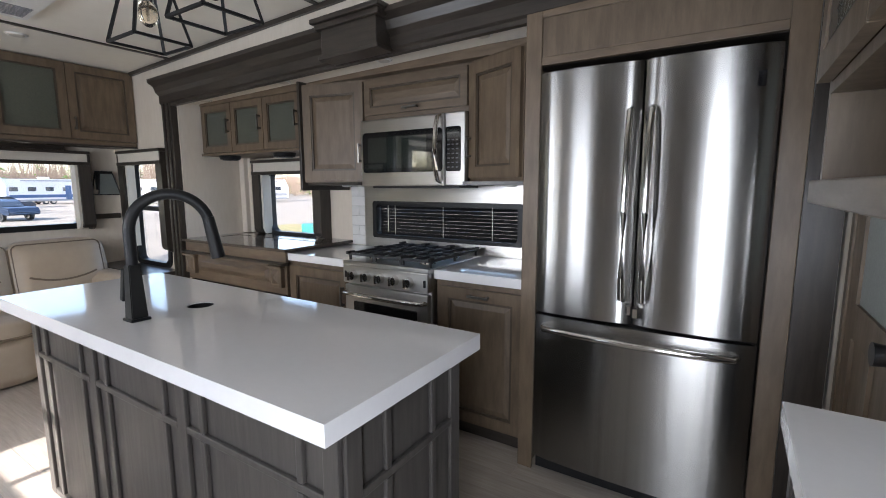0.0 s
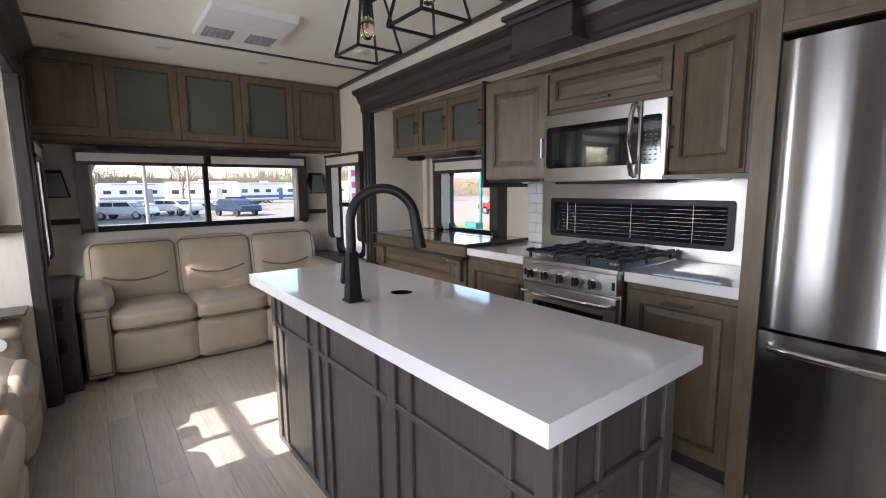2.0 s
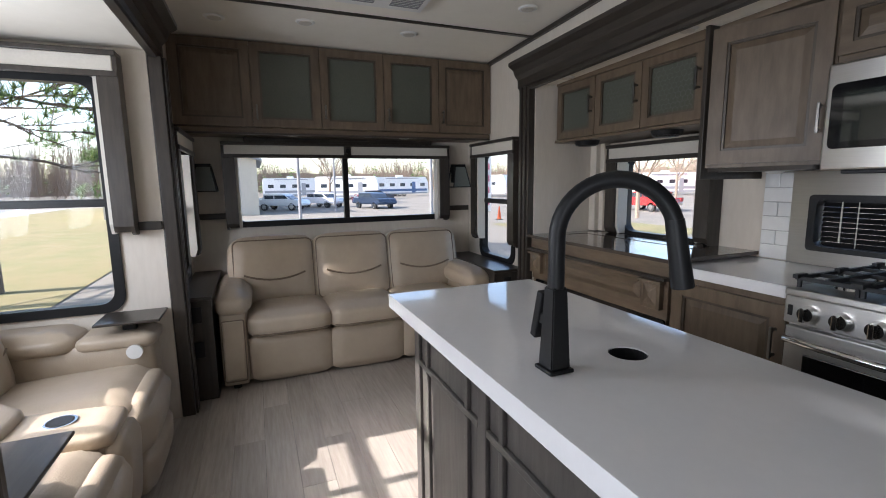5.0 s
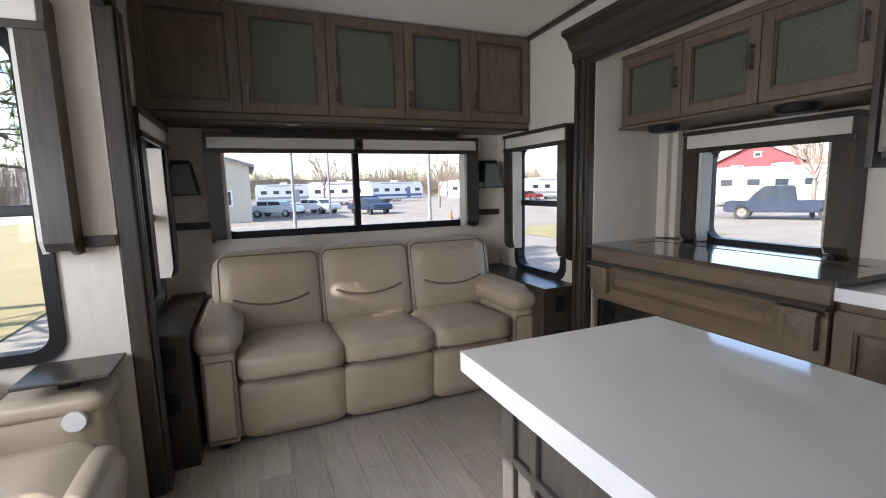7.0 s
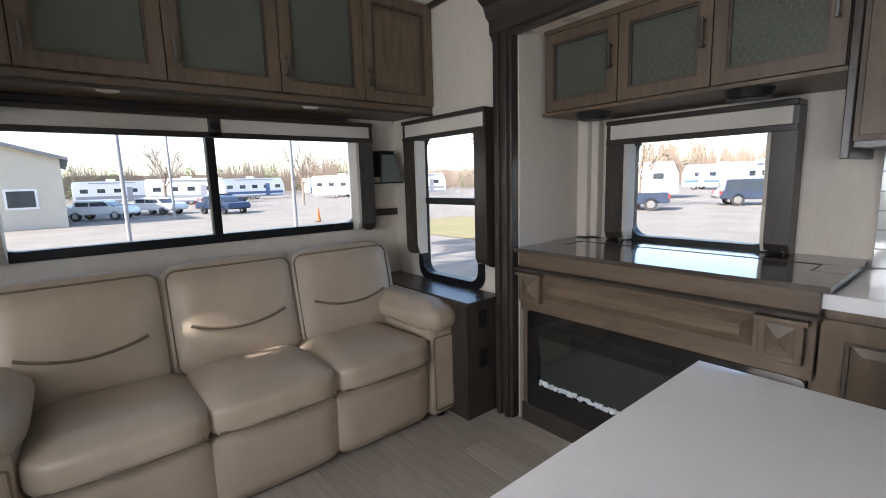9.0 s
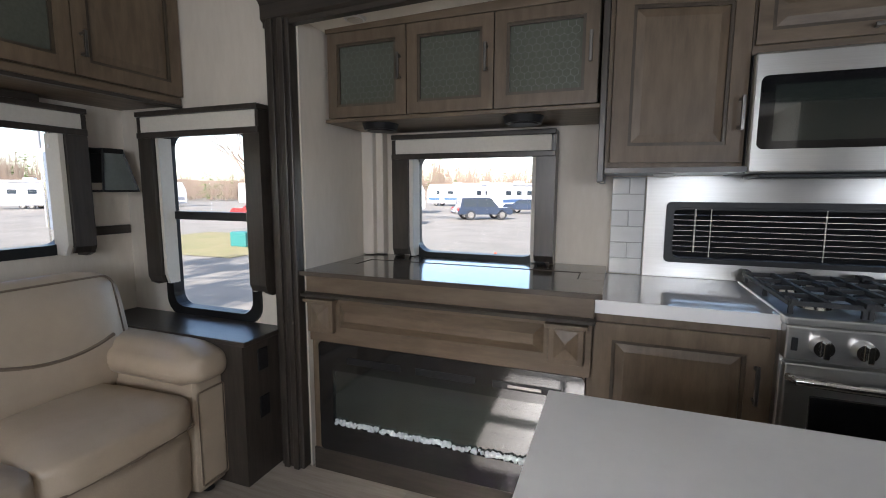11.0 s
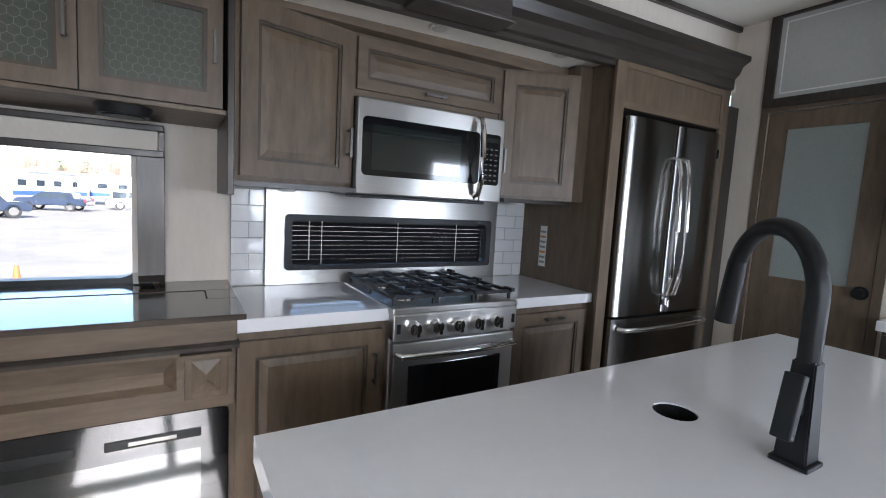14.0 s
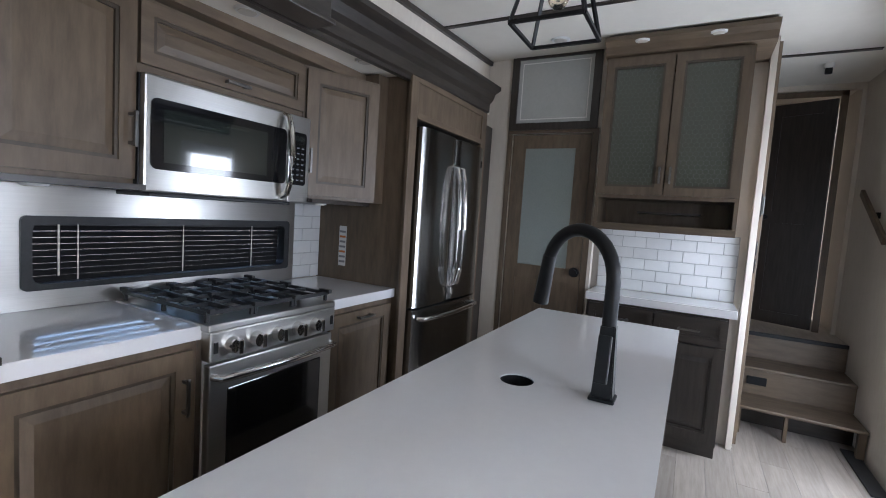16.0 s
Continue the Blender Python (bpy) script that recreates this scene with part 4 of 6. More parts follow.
part("lock", bm, chrome, e, "small chrome door lock")
part("lock", boxes([(0.57, 2.03, 0.835, 0.592, 2.045, 0.875)], 0.003), chrome, e, "small chrome door lock")
structure("trim_fridge_right", boxes([(1.08, 2.10, 0, 1.19, 2.155, 2.02)]), dark_v, "dark upright strip beside the refrigerator")
structure("baseboard", boxes([(-1.645, 2.185, 0.0, -1.07, 2.2, 0.012)]), wood_x, "thin wooden strip at the floor")

# ---- media cabinet with fireplace ----
e = thing("media_cabinet", (-2.23, 2.43, 0), "dark stained media cabinet with an electric fireplace", "cabinet")
part("side", boxes([(-2.838, 2.15, 0.0, -2.80, KB_Y - 0.01, 0.925)]), wood_v, e)
part("side", boxes([(-1.665, 2.15, 0.0, -1.648, KB_Y - 0.01, 0.925)]), wood_v, e)
for nm, bx in (("top_front", (-2.86, 2.10, 0.925, -1.60, 2.36, 0.945)), ("top_back", (-2.86, 2.53, 0.925, -1.60, 2.748, 0.945)),
               ("top_end", (-2.86, 2.3605, 0.925, -2.74, 2.5295, 0.945)), ("top_end", (-1.70, 2.3605, 0.925, -1.60, 2.5295, 0.945))):
    part(nm, boxes([bx], 0.0015), polished, e, "dark polished top board")
part("lift_lid", boxes([(-2.735, 2.365, 0.924, -1.705, 2.525, 0.9425)], 0.002), polished, e)
part("fascia", boxes([(-2.845, 2.125, 0.85, -1.625, 2.15, 0.925)], 0.003), wood_x, e)
bm = bmesh.new()
prism(bm, [(2.15, 0.825), (2.088, 0.835), (2.088, 0.848), (2.15, 0.852)], -2.85, -1.62)
part("ledge", bm, dark_x, e)
part("rail", boxes([(-2.84, 2.135, 0.625, -1.63, 2.155, 0.826)], 0.002), wood_x, e)


def raised(parent, x0, z0, x1, z1, y, slope, proud, material, name):
    bm = bmesh.new()
    a = [bm.verts.new(p) for p in ((x0, y, z0), (x1, y, z0), (x1, y, z1), (x0, y, z1))]
    b = [bm.verts.new(p) for p in ((x0 + slope, y - proud, z0 + slope), (x1 - slope, y - proud, z0 + slope), (x1 - slope, y - proud, z1 - slope), (x0 + slope, y - proud, z1 - slope))]
    for k in range(4):
        bm.faces.new((a[k], a[(k + 1) % 4], b[(k + 1) % 4], b[k]))
    bm.faces.new(b)
    bm.faces.new(a[::-1])
    return part(name, bm, material, parent)


raised(e, -2.68, 0.70, -1.80, 0.81, 2.1345, 0.035, 0.022, wood_x, "mantel_panel")
for x0, x1 in ((-2.83, -2.70), (-1.78, -1.655)):
    c = part("corbel", boxes([(x0, 2.105, 0.675, x1, 2.1345, 0.812)], 0.003), wood_v, e)
    part("cap", boxes([(x0 - 0.012, 2.09, 0.81, x1 + 0.012, 2.1345, 0.826)], 0.003), wood_x, c)
    raised(c, x0 + 0.02, 0.695, x1 - 0.02, 0.80, 2.1045, 0.045, 0.014, wood_v, "diamond")
part("plinth", boxes([(-2.84, 2.14, 0.0, -1.63, 2.20, 0.105)], 0.003), dark_x, e)
part("back", boxes([(-2.80, 2.70, 0.0, -1.665, 2.74, 0.92)]), dark_x, e)
fp = thing("electric_fireplace", (-2.23, 2.2, 0.105), "black glass electric fireplace with crystal media", "fireplace")
bm = bmesh.new()
ring(bm, loop_rr(-2.80, 0.108, -1.648, 0.622, 0.02), loop_rr(-2.73, 0.235, -1.73, 0.495, 0.004), 2.138, 2.165)
part("surround", bm, black_gloss, fp, "glossy black glass surround")
part("glass", boxes([(-2.733, 2.150, 0.232, -1.727, 2.158, 0.498)]), smoke, fp, "dark reflective glass")
for k in range(3):
    x = -2.65 + k * 0.33
    part("vent", boxes([(x, 2.134, 0.535, x + 0.26, 2.14, 0.565)], 0.003), black_plastic, fp)
part("control_strip", boxes([(-1.93, 2.131, 0.543, -1.80, 2.136, 0.556)], 0.002), nickel, fp)
bm = bmesh.new()
for k in range(260):
    x, y = random.uniform(-2.72, -1.75), random.uniform(2.128, 2.146)
    s = random.uniform(0.006, 0.012)
    r = bmesh.ops.create_icosphere(bm, subdivisions=1, radius=s)["verts"]
    bmesh.ops.translate(bm, vec=(x, 2.146 - s * 0.4, 0.242 + random.uniform(0, 0.016)), verts=r)
part("crystal_bed", bm, crystal_m, fp, "clear crystal chips", kind="stuff")

# ---- island ----
e = thing("kitchen_island", (-0.71, 1.03, 0), "grey stained panelled island with a white quartz top", "island")
top = bmesh.new()
n = 32
cxh, cyh, rh = -0.83, 1.09, 0.047
X0, X1, Y0, Y1 = -1.68, 0.245, 0.712, 1.355
for zt, flip in ((0.905, False), (0.855, True)):
    inner = [top.verts.new((cxh + rh * math.cos(2 * math.pi * k / n), cyh + rh * math.sin(2 * math.pi * k / n), zt)) for k in range(n)]
    outer = []
    for k in range(n):
        a = 2 * math.pi * k / n
        c, s_ = math.cos(a), math.sin(a)
        f = min(((X1 - cxh) / c if c > 1e-9 else (X0 - cxh) / c if c < -1e-9 else 1e9), ((Y1 - cyh) / s_ if s_ > 1e-9 else (Y0 - cyh) / s_ if s_ < -1e-9 else 1e9))
        outer.append(top.verts.new((cxh + f * c, cyh + f * s_, zt)))
    corners = {}
    for cx_, cy_ in ((X1, Y1), (X0, Y1), (X0, Y0), (X1, Y0)):
        a = math.atan2(cy_ - cyh, cx_ - cxh) % (2 * math.pi)
        corners[int(a / (2 * math.pi / n))] = top.verts.new((cx_, cy_, zt))
    rim = []
    for k in range(n):
        j = (k + 1) % n
        vs = [inner[k], outer[k]] + ([corners[k]] if k in corners else []) + [outer[j], inner[j]]
        top.faces.new(vs)
        rim += [outer[k]] + ([corners[k]] if k in corners else [])
    if not flip:
        up_in, up_rim = inner, rim
    else:
        for k in range(n):
            j = (k + 1) % n
            top.faces.new((up_in[k], up_in[j], inner[j], inner[k]))
        for k in range(len(rim)):
            j = (k + 1) % len(rim)
            top.faces.new((up_rim[k], up_rim[j], rim[j], rim[k]))
part("worktop", top, quartz, e, "white polished quartz slab")
bm = bmesh.new()
cyl(bm, (cxh, cyh, 0.78), (cxh, cyh, 0.902), 0.046, n=32)
bmesh.ops.delete(bm, geom=[f for f in bm.faces if f.normal.z > 0.9], context="FACES")
part("hole_liner", bm, black_plastic, e)
BX0, BX1, BY0, BY1 = -1.628, 0.19, 0.81, 1.30
part("body", boxes([(BX0, BY0, 0.0, BX1, BY1, 0.8545)]), island_wood, e)


def batten(a0, a1, z0, z1, side):
    """A proud batten on one side of the island; a is x on the long sides and y on the ends."""
    t = 0.014
    if side == "s":
        b = (a0, BY0 - t, z0, a1, BY0 - 0.0005, z1)
    elif side == "n":
        b = (a0, BY1 + 0.0005, z0, a1, BY1 + t, z1)
    elif side == "e":
        b = (BX1 + 0.0005, a0, z0, BX1 + t, a1, z1)
    else:
        b = (BX0 - t, a0, z0, BX0 - 0.0005, a1, z1)
    part("batten", boxes([b], 0.003), island_wood, e)


ZR = 0.64
for side, lo, hi in (("s", BX0, BX1), ("n", BX0, BX1), ("e", BY0, BY1), ("w", BY0, BY1)):
    span = hi - lo
    posts = ([0, 0.31, 0.65, 1.0] if span > 1 else [0, 1.0])
    ends = [lo + p * (span - 0.05) for p in posts]
    for k, a in enumerate(ends):
        batten(a, a + 0.05, 0.0, 0.8545, side)
    for a, b in zip(ends, ends[1:]):
        c0, c1 = a + 0.05, b
        batten(c0, c1, ZR, ZR + 0.022, side)
        batten(c0, c1, 0.0, 0.03, side)
        for u in ((c0 + 0.07, c1 - 0.09) if span > 1 else (c0 + 0.085, c1 - 0.105)):
            batten(u, u + 0.022, 0.031, ZR - 0.001, side)
            batten(u, u + 0.022, ZR + 0.023, 0.854, side)

# faucet
f = thing("kitchen_faucet", (-0.81, 0.85, 0.905), "matte black square-necked pull-down faucet", "faucet")
fx, fy = -0.82, 0.862
part("base_plate", boxes([(fx - 0.032, fy - 0.032, 0.9055, fx + 0.032, fy + 0.032, 0.915)], 0.003), black_metal, f)
bm = bmesh.new()
a = [bm.verts.new((fx + sx * 0.026, fy + sy * 0.026, 0.915)) for sx, sy in ((-1, -1), (1, -1), (1, 1), (-1, 1))]
c = [bm.verts.new((fx + sx * 0.0185, fy + sy * 0.0185, 1.10)) for sx, sy in ((-1, -1), (1, -1), (1, 1), (-1, 1))]
bm.faces.new(a[::-1]), bm.faces.new(c)
for k in range(4):
    bm.faces.new((a[k], a[(k + 1) % 4], c[(k + 1) % 4], c[k]))
bmesh.ops.bevel(bm, geom=bm.edges[:], offset=0.003, segments=2, affect="EDGES")
part("column", bm, black_metal, f, "tapered square column")
bm = bmesh.new()
pts = [(fx, fy, 1.095), (fx, fy, 1.15), (fx, fy, 1.21)]
for k in range(1, 19):
    a = math.pi - (math.pi * 0.90) * k / 18
    pts.append((fx, fy + 0.122 + 0.122 * math.cos(a), 1.21 + 0.124 * math.sin(a)))
tube(bm, pts, 0.0185, 12)
spout = Matrix.Translation((fx, fy, 0)) @ Matrix.Rotation(radians(-32), 4, "Z") @ Matrix.Translation((-fx, -fy, 0))
part("neck", bm, black_metal, f, m=spout, smooth=True)
bm = bmesh.new()
cyl(bm, (fx, fy + 0.238, 1.25), (fx, fy + 0.262, 1.105), 0.0195, 0.0235, 14)
part("spray_head", bm, black_metal, f, "flared pull-down spray head", m=spout, smooth=True)
bm = boxes([(-0.011, -0.016, -0.055, 0.011, 0.016, 0.062)], 0.003)
part("lever", bm, black_metal, f, m=Matrix.Translation((fx - 0.054, fy, 1.02)) @ Matrix.Rotation(radians(14), 4, "Y"))
part("lever_stem", boxes([(fx - 0.05, fy - 0.011, 1.005, fx - 0.02, fy + 0.011, 1.03)], 0.003), black_metal, f)


# ---- pendants ----
def pendant(x, y, zb):
    e = thing("pendant_lamp", (x, y, zb), "black open lantern pendant with a clear bulb", "pendant lamp", "island pendants")
    zc = ceil_z(x)
    hb, ht, h = 0.107, 0.052, 0.25

    def q(s, k, z):
        a = math.pi / 4 + k * math.pi / 2
        return (x + s * 1.414 * math.cos(a), y + s * 1.414 * math.sin(a), z)
    for k in range(4):
        for p0, p1 in ((q(hb, k, zb), q(hb, k + 1, zb)), (q(ht, k, zb + h), q(ht, k + 1, zb + h)), (q(hb, k, zb), q(ht, k, zb + h))):
            bm = bmesh.new()
            tube(bm, [p0, p1], 0.007, square=True)
            part("bar", bm, black_metal, e)
    for k in (0, 1):
        bm = bmesh.new()
        tube(bm, [q(ht, k, zb + h), q(ht, k + 2, zb + h)], 0.006, square=True)
        part("cross_bar", bm, black_metal, e)
    bm = bmesh.new()
    cyl(bm, (x, y, zb + h - 0.05), (x, y, zc - 0.02), 0.007, n=8)
    part("rod", bm, black_metal, e)
    bm = bmesh.new()
    cyl(bm, (x, y, zc - 0.022), (x, y, zc), 0.06, n=20)
    part("canopy", bm, black_metal, e)
    bm = bmesh.new()
    cyl(bm, (x, y, zb + h - 0.09), (x, y, zb + h - 0.03), 0.02, n=14)
    part("socket", bm, black_metal, e)
    bm = bmesh.new()
    r = bmesh.ops.create_uvsphere(bm, u_segments=16, v_segments=10, radius=0.035)["verts"]
    bmesh.ops.scale(bm, vec=(1, 1, 1.5), verts=r)
    bmesh.ops.translate(bm, vec=(x, y, zb + h - 0.135), verts=r)
    g = part("bulb", bm, warm_bulb, e, "clear filament bulb", smooth=True)
    g.visible_shadow = False
    bm = bmesh.new()
    cyl(bm, (x, y, zb + h - 0.16), (x, y, zb + h - 0.09), 0.004, n=6)
    part("filament", bm, chrome, g)


pendant(-1.14, 1.14, 1.925)
pendant(-0.65, 1.115, 1.918)

# ---- ceiling fittings ----
e = thing("air_conditioner_grille", (-2.4, 0.97, ceil_z(-2.4)), "white ceiling air conditioner cover with two louvred grilles", "air conditioner")
bm = bmesh.new()
prism(bm, [(-2.68, -0.028), (-2.67, -0.04), (-2.13, -0.04), (-2.12, -0.028), (-2.10, 0), (-2.70, 0)], 0.73, 1.22, "y")
MA = Matrix.Translation((0, 0, ceil_z(-2.4) - 0.002)) @ Matrix.Translation((-2.4, 0, 0)) @ Matrix.Rotation(-math.atan(0.04), 4, "Y") @ Matrix.Translation((2.4, 0, 0))
cov = part("cover", bm, white_plastic, e, m=MA)
for y0 in (0.76, 1.02):
    for k in range(9):
        part("louvre", boxes([(-2.62 + k * 0.02, y0, -0.0435, -2.612 + k * 0.02, y0 + 0.17, -0.0402)]), ink_m, e, m=MA)
part("light_lens", boxes([(-2.30, 0.94, -0.045, -2.26, 1.0, -0.0402)], 0.002), white_plastic, e, m=MA)


# ---- soft seating ----
def cushion(sx, sy, sz, r=0.05, puff=0.02, n=8):
    """A padded block centred on the origin with rounded edges and swollen faces."""
    bm = bmesh.new()
    v = bmesh.ops.create_cube(bm, size=1.0)["verts"]
    bmesh.ops.subdivide_edges(bm, edges=bm.edges[:], cuts=n, use_grid_fill=True)
    h = Vector((sx / 2, sy / 2, sz / 2))
    rr = min(r, sx / 2.01, sy / 2.01, sz / 2.01)
    for v in bm.verts:
        p = Vector((v.co.x * sx, v.co.y * sy, v.co.z * sz))
        c = Vector([max(-h[i] + rr, min(h[i] - rr, p[i])) for i in range(3)])
        d = p - c
        q = c + d.normalized() * rr if d.length > 1e-6 else p
        u = [abs(v.co[i] * 2) for i in range(3)]
        for i in range(3):
            if u[i] > 0.999:
                o = [j for j in range(3) if j != i]
                q[i] += math.copysign(puff * (1 - u[o[0]] ** 4) * (1 - u[o[1]] ** 4), v.co[i])
        v.co = q
    return bm


def crease(bm, w, z, sag, y, r=0.006):
    """A stitched smile-shaped seam."""
    tube(bm, [(w * (k / 10 - 0.5), y, z - sag * (1 - (k / 5 - 1) ** 2)) for k in range(11)], r, 6)


def sofa():
    """Three-seat sofa along the rear wall, local x along the width, -y the front."""
    e = thing("sofa", (-3.5, 0.93, 0), "beige leather three-seat sofa with padded arms", "sofa")
    M = pose(-3.125, 0.957, 0, 0, 0, 90)
    W, A = 1.97, 0.19
    inner = W - 2 * A
    sw = inner / 3
    part("base", boxes([(-W / 2 + 0.04, 0.06, 0.03, W / 2 - 0.04, 0.80, 0.32)], 0.02), leather, e, m=M)
    for k in range(3):
        x = -inner / 2 + sw * (k + 0.5)
        s = part("seat_cushion", cushion(sw - 0.004, 0.60, 0.15, 0.045, 0.022), leather, e, m=M @ pose(x, 0.285, 0.40, -2), smooth=True)
        bm = bmesh.new()
        tube(bm, [(-sw / 2 + 0.02, -0.302, -0.045), (0, -0.318, -0.05), (sw / 2 - 0.02, -0.302, -0.045)], 0.005, 6)
        part("seam", bm, piping_m, s, m=M @ pose(x, 0.285, 0.40, -2))
        fr = part("front_panel", cushion(sw - 0.005, 0.10, 0.31, 0.035, 0.014, 10), leather, e, m=M @ pose(x, 0.075, 0.18, 2), smooth=True)
        b = part("back_cushion", cushion(sw + 0.07, 0.20, 0.50, 0.05, 0.03, 10), leather, e, m=M @ pose(x * 1.13, 0.60, 0.665, -12), smooth=True)
        bm = bmesh.new()
        crease(bm, sw * 0.82, -0.02, 0.045, -0.128, 0.008)
        part("seam", bm, piping_m, b, m=M @ pose(x * 1.13, 0.60, 0.665, -12))
        bm = bmesh.new()
        lp = [(u, -0.088, w) for u, w in loop_rr(-sw / 2 - 0.02, -0.24, sw / 2 + 0.02, 0.24, 0.045)]
        tube(bm, lp + lp[:1], 0.005, 6)
        part("piping", bm, piping_m, b, m=M @ pose(x * 1.13, 0.60, 0.665, -12))
    part("back", boxes([(-W / 2 + A, 0.68, 0.30, W / 2 - A, 0.85, 0.86)], 0.04), leather, e, m=M)
    for s in (-1, 1):
        x = s * (W / 2 - A / 2)
        a = part("arm", cushion(A - 0.02, 0.80, 0.53, 0.03, 0.004), leather, e, m=M @ pose(x, 0.42, 0.285), smooth=True)
        part("arm_pad", cushion(A + 0.03, 0.84, 0.16, 0.075, 0.015), leather, a, m=M @ pose(x, 0.41, 0.565), smooth=True)
        part("arm_front", boxes([(x - 0.065, 0.008, 0.06, x + 0.065, 0.03, 0.47)], 0.012), leather, a, m=M)
        bm = bmesh.new()
        lp = [(x + u, 0.008, w) for u, w in loop_rr(-0.066, 0.06, 0.066, 0.47, 0.012, 3)]
        tube(bm, lp + lp[:1], 0.004, 6)
        part("piping", bm, piping_m, a, m=M)
        for yy in (0.06, 0.78):
            bm = bmesh.new()
            cyl(bm, (x, yy, 0.0), (x, yy, 0.035), 0.025, n=12)
            part("foot", bm, black_plastic, e, m=M)


sofa()


def end_table(y0, y1, x1, s, z=0.665):
    e = thing("end_table", (-3.4, (y0 + y1) / 2, 0), "narrow dark wooden end table beside the sofa", "end table", "sofa end tables")
    part("top", boxes([(-3.98, y0 - 0.004 * s, z - 0.022, x1, y1, z)], 0.004), dark_x, e)
    part("body", boxes([(-3.97, y0 + 0.012, 0.0, x1 - 0.03, y1 - 0.006, z - 0.0225)]), dark_v, e)
    part("outlet", boxes([(x1 - 0.031, (y0 + y1) / 2 - 0.03, 0.50, x1 - 0.024, (y0 + y1) / 2 + 0.03, 0.60)], 0.003), black_plastic, e)
    part("outlet", boxes([(x1 - 0.031, (y0 + y1) / 2 - 0.03, 0.28, x1 - 0.024, (y0 + y1) / 2 + 0.03, 0.38)], 0.003), black_plastic, e)


end_table(1.90, 2.155, -2.99, 1)
end_table(-0.215, -0.03, -3.03, 1)


def sconce(y, s):
    e = thing("wall_sconce", (-3.95, y, 1.28), "black metal wall sconce with a tapered glass shade", "wall lamp", "wall sconces")
    part("wall_plate", boxes([(-3.989, y - 0.045, 1.33, -3.972, y + 0.045, 1.50)], 0.004), black_metal, e)
    zt, zb = 1.475, 1.29
    c = [(-3.97, y - 0.05, zt), (-3.87, y - 0.05, zt), (-3.87, y + 0.05, zt), (-3.97, y + 0.05, zt)]
    d = [(-3.968, y - 0.085, zb), (-3.83, y - 0.085, zb), (-3.83, y + 0.085, zb), (-3.968, y + 0.085, zb)]
    for k in range(4):
        for p0, p1 in ((c[k], c[(k + 1) % 4]), (d[k], d[(k + 1) % 4]), (c[k], d[k])):
            bm = bmesh.new()
            tube(bm, [p0, p1], 0.006, square=True)
            part("bar", bm, black_metal, e)
    part("cap", boxes([(-3.972, y - 0.052, zt, -3.868, y + 0.052, zt + 0.02)], 0.003), black_metal, e)
    bm = bmesh.new()
    vs = [bm.verts.new(p) for p in (c[1], c[2], d[2], d[1])]
    bm.faces.new(vs)
    r = bmesh.ops.solidify(bm, geom=bm.faces[:], thickness=0.003)
    part("glass", bm, frost, e, "frosted glass plate")
    bm = bmesh.new()
    cyl(bm, (-3.92, y, 1.37), (-3.92, y, 1.475), 0.014, n=12)
    part("socket", bm, white_plastic, e)


sconce(2.02, 1)
sconce(-0.09, -1)


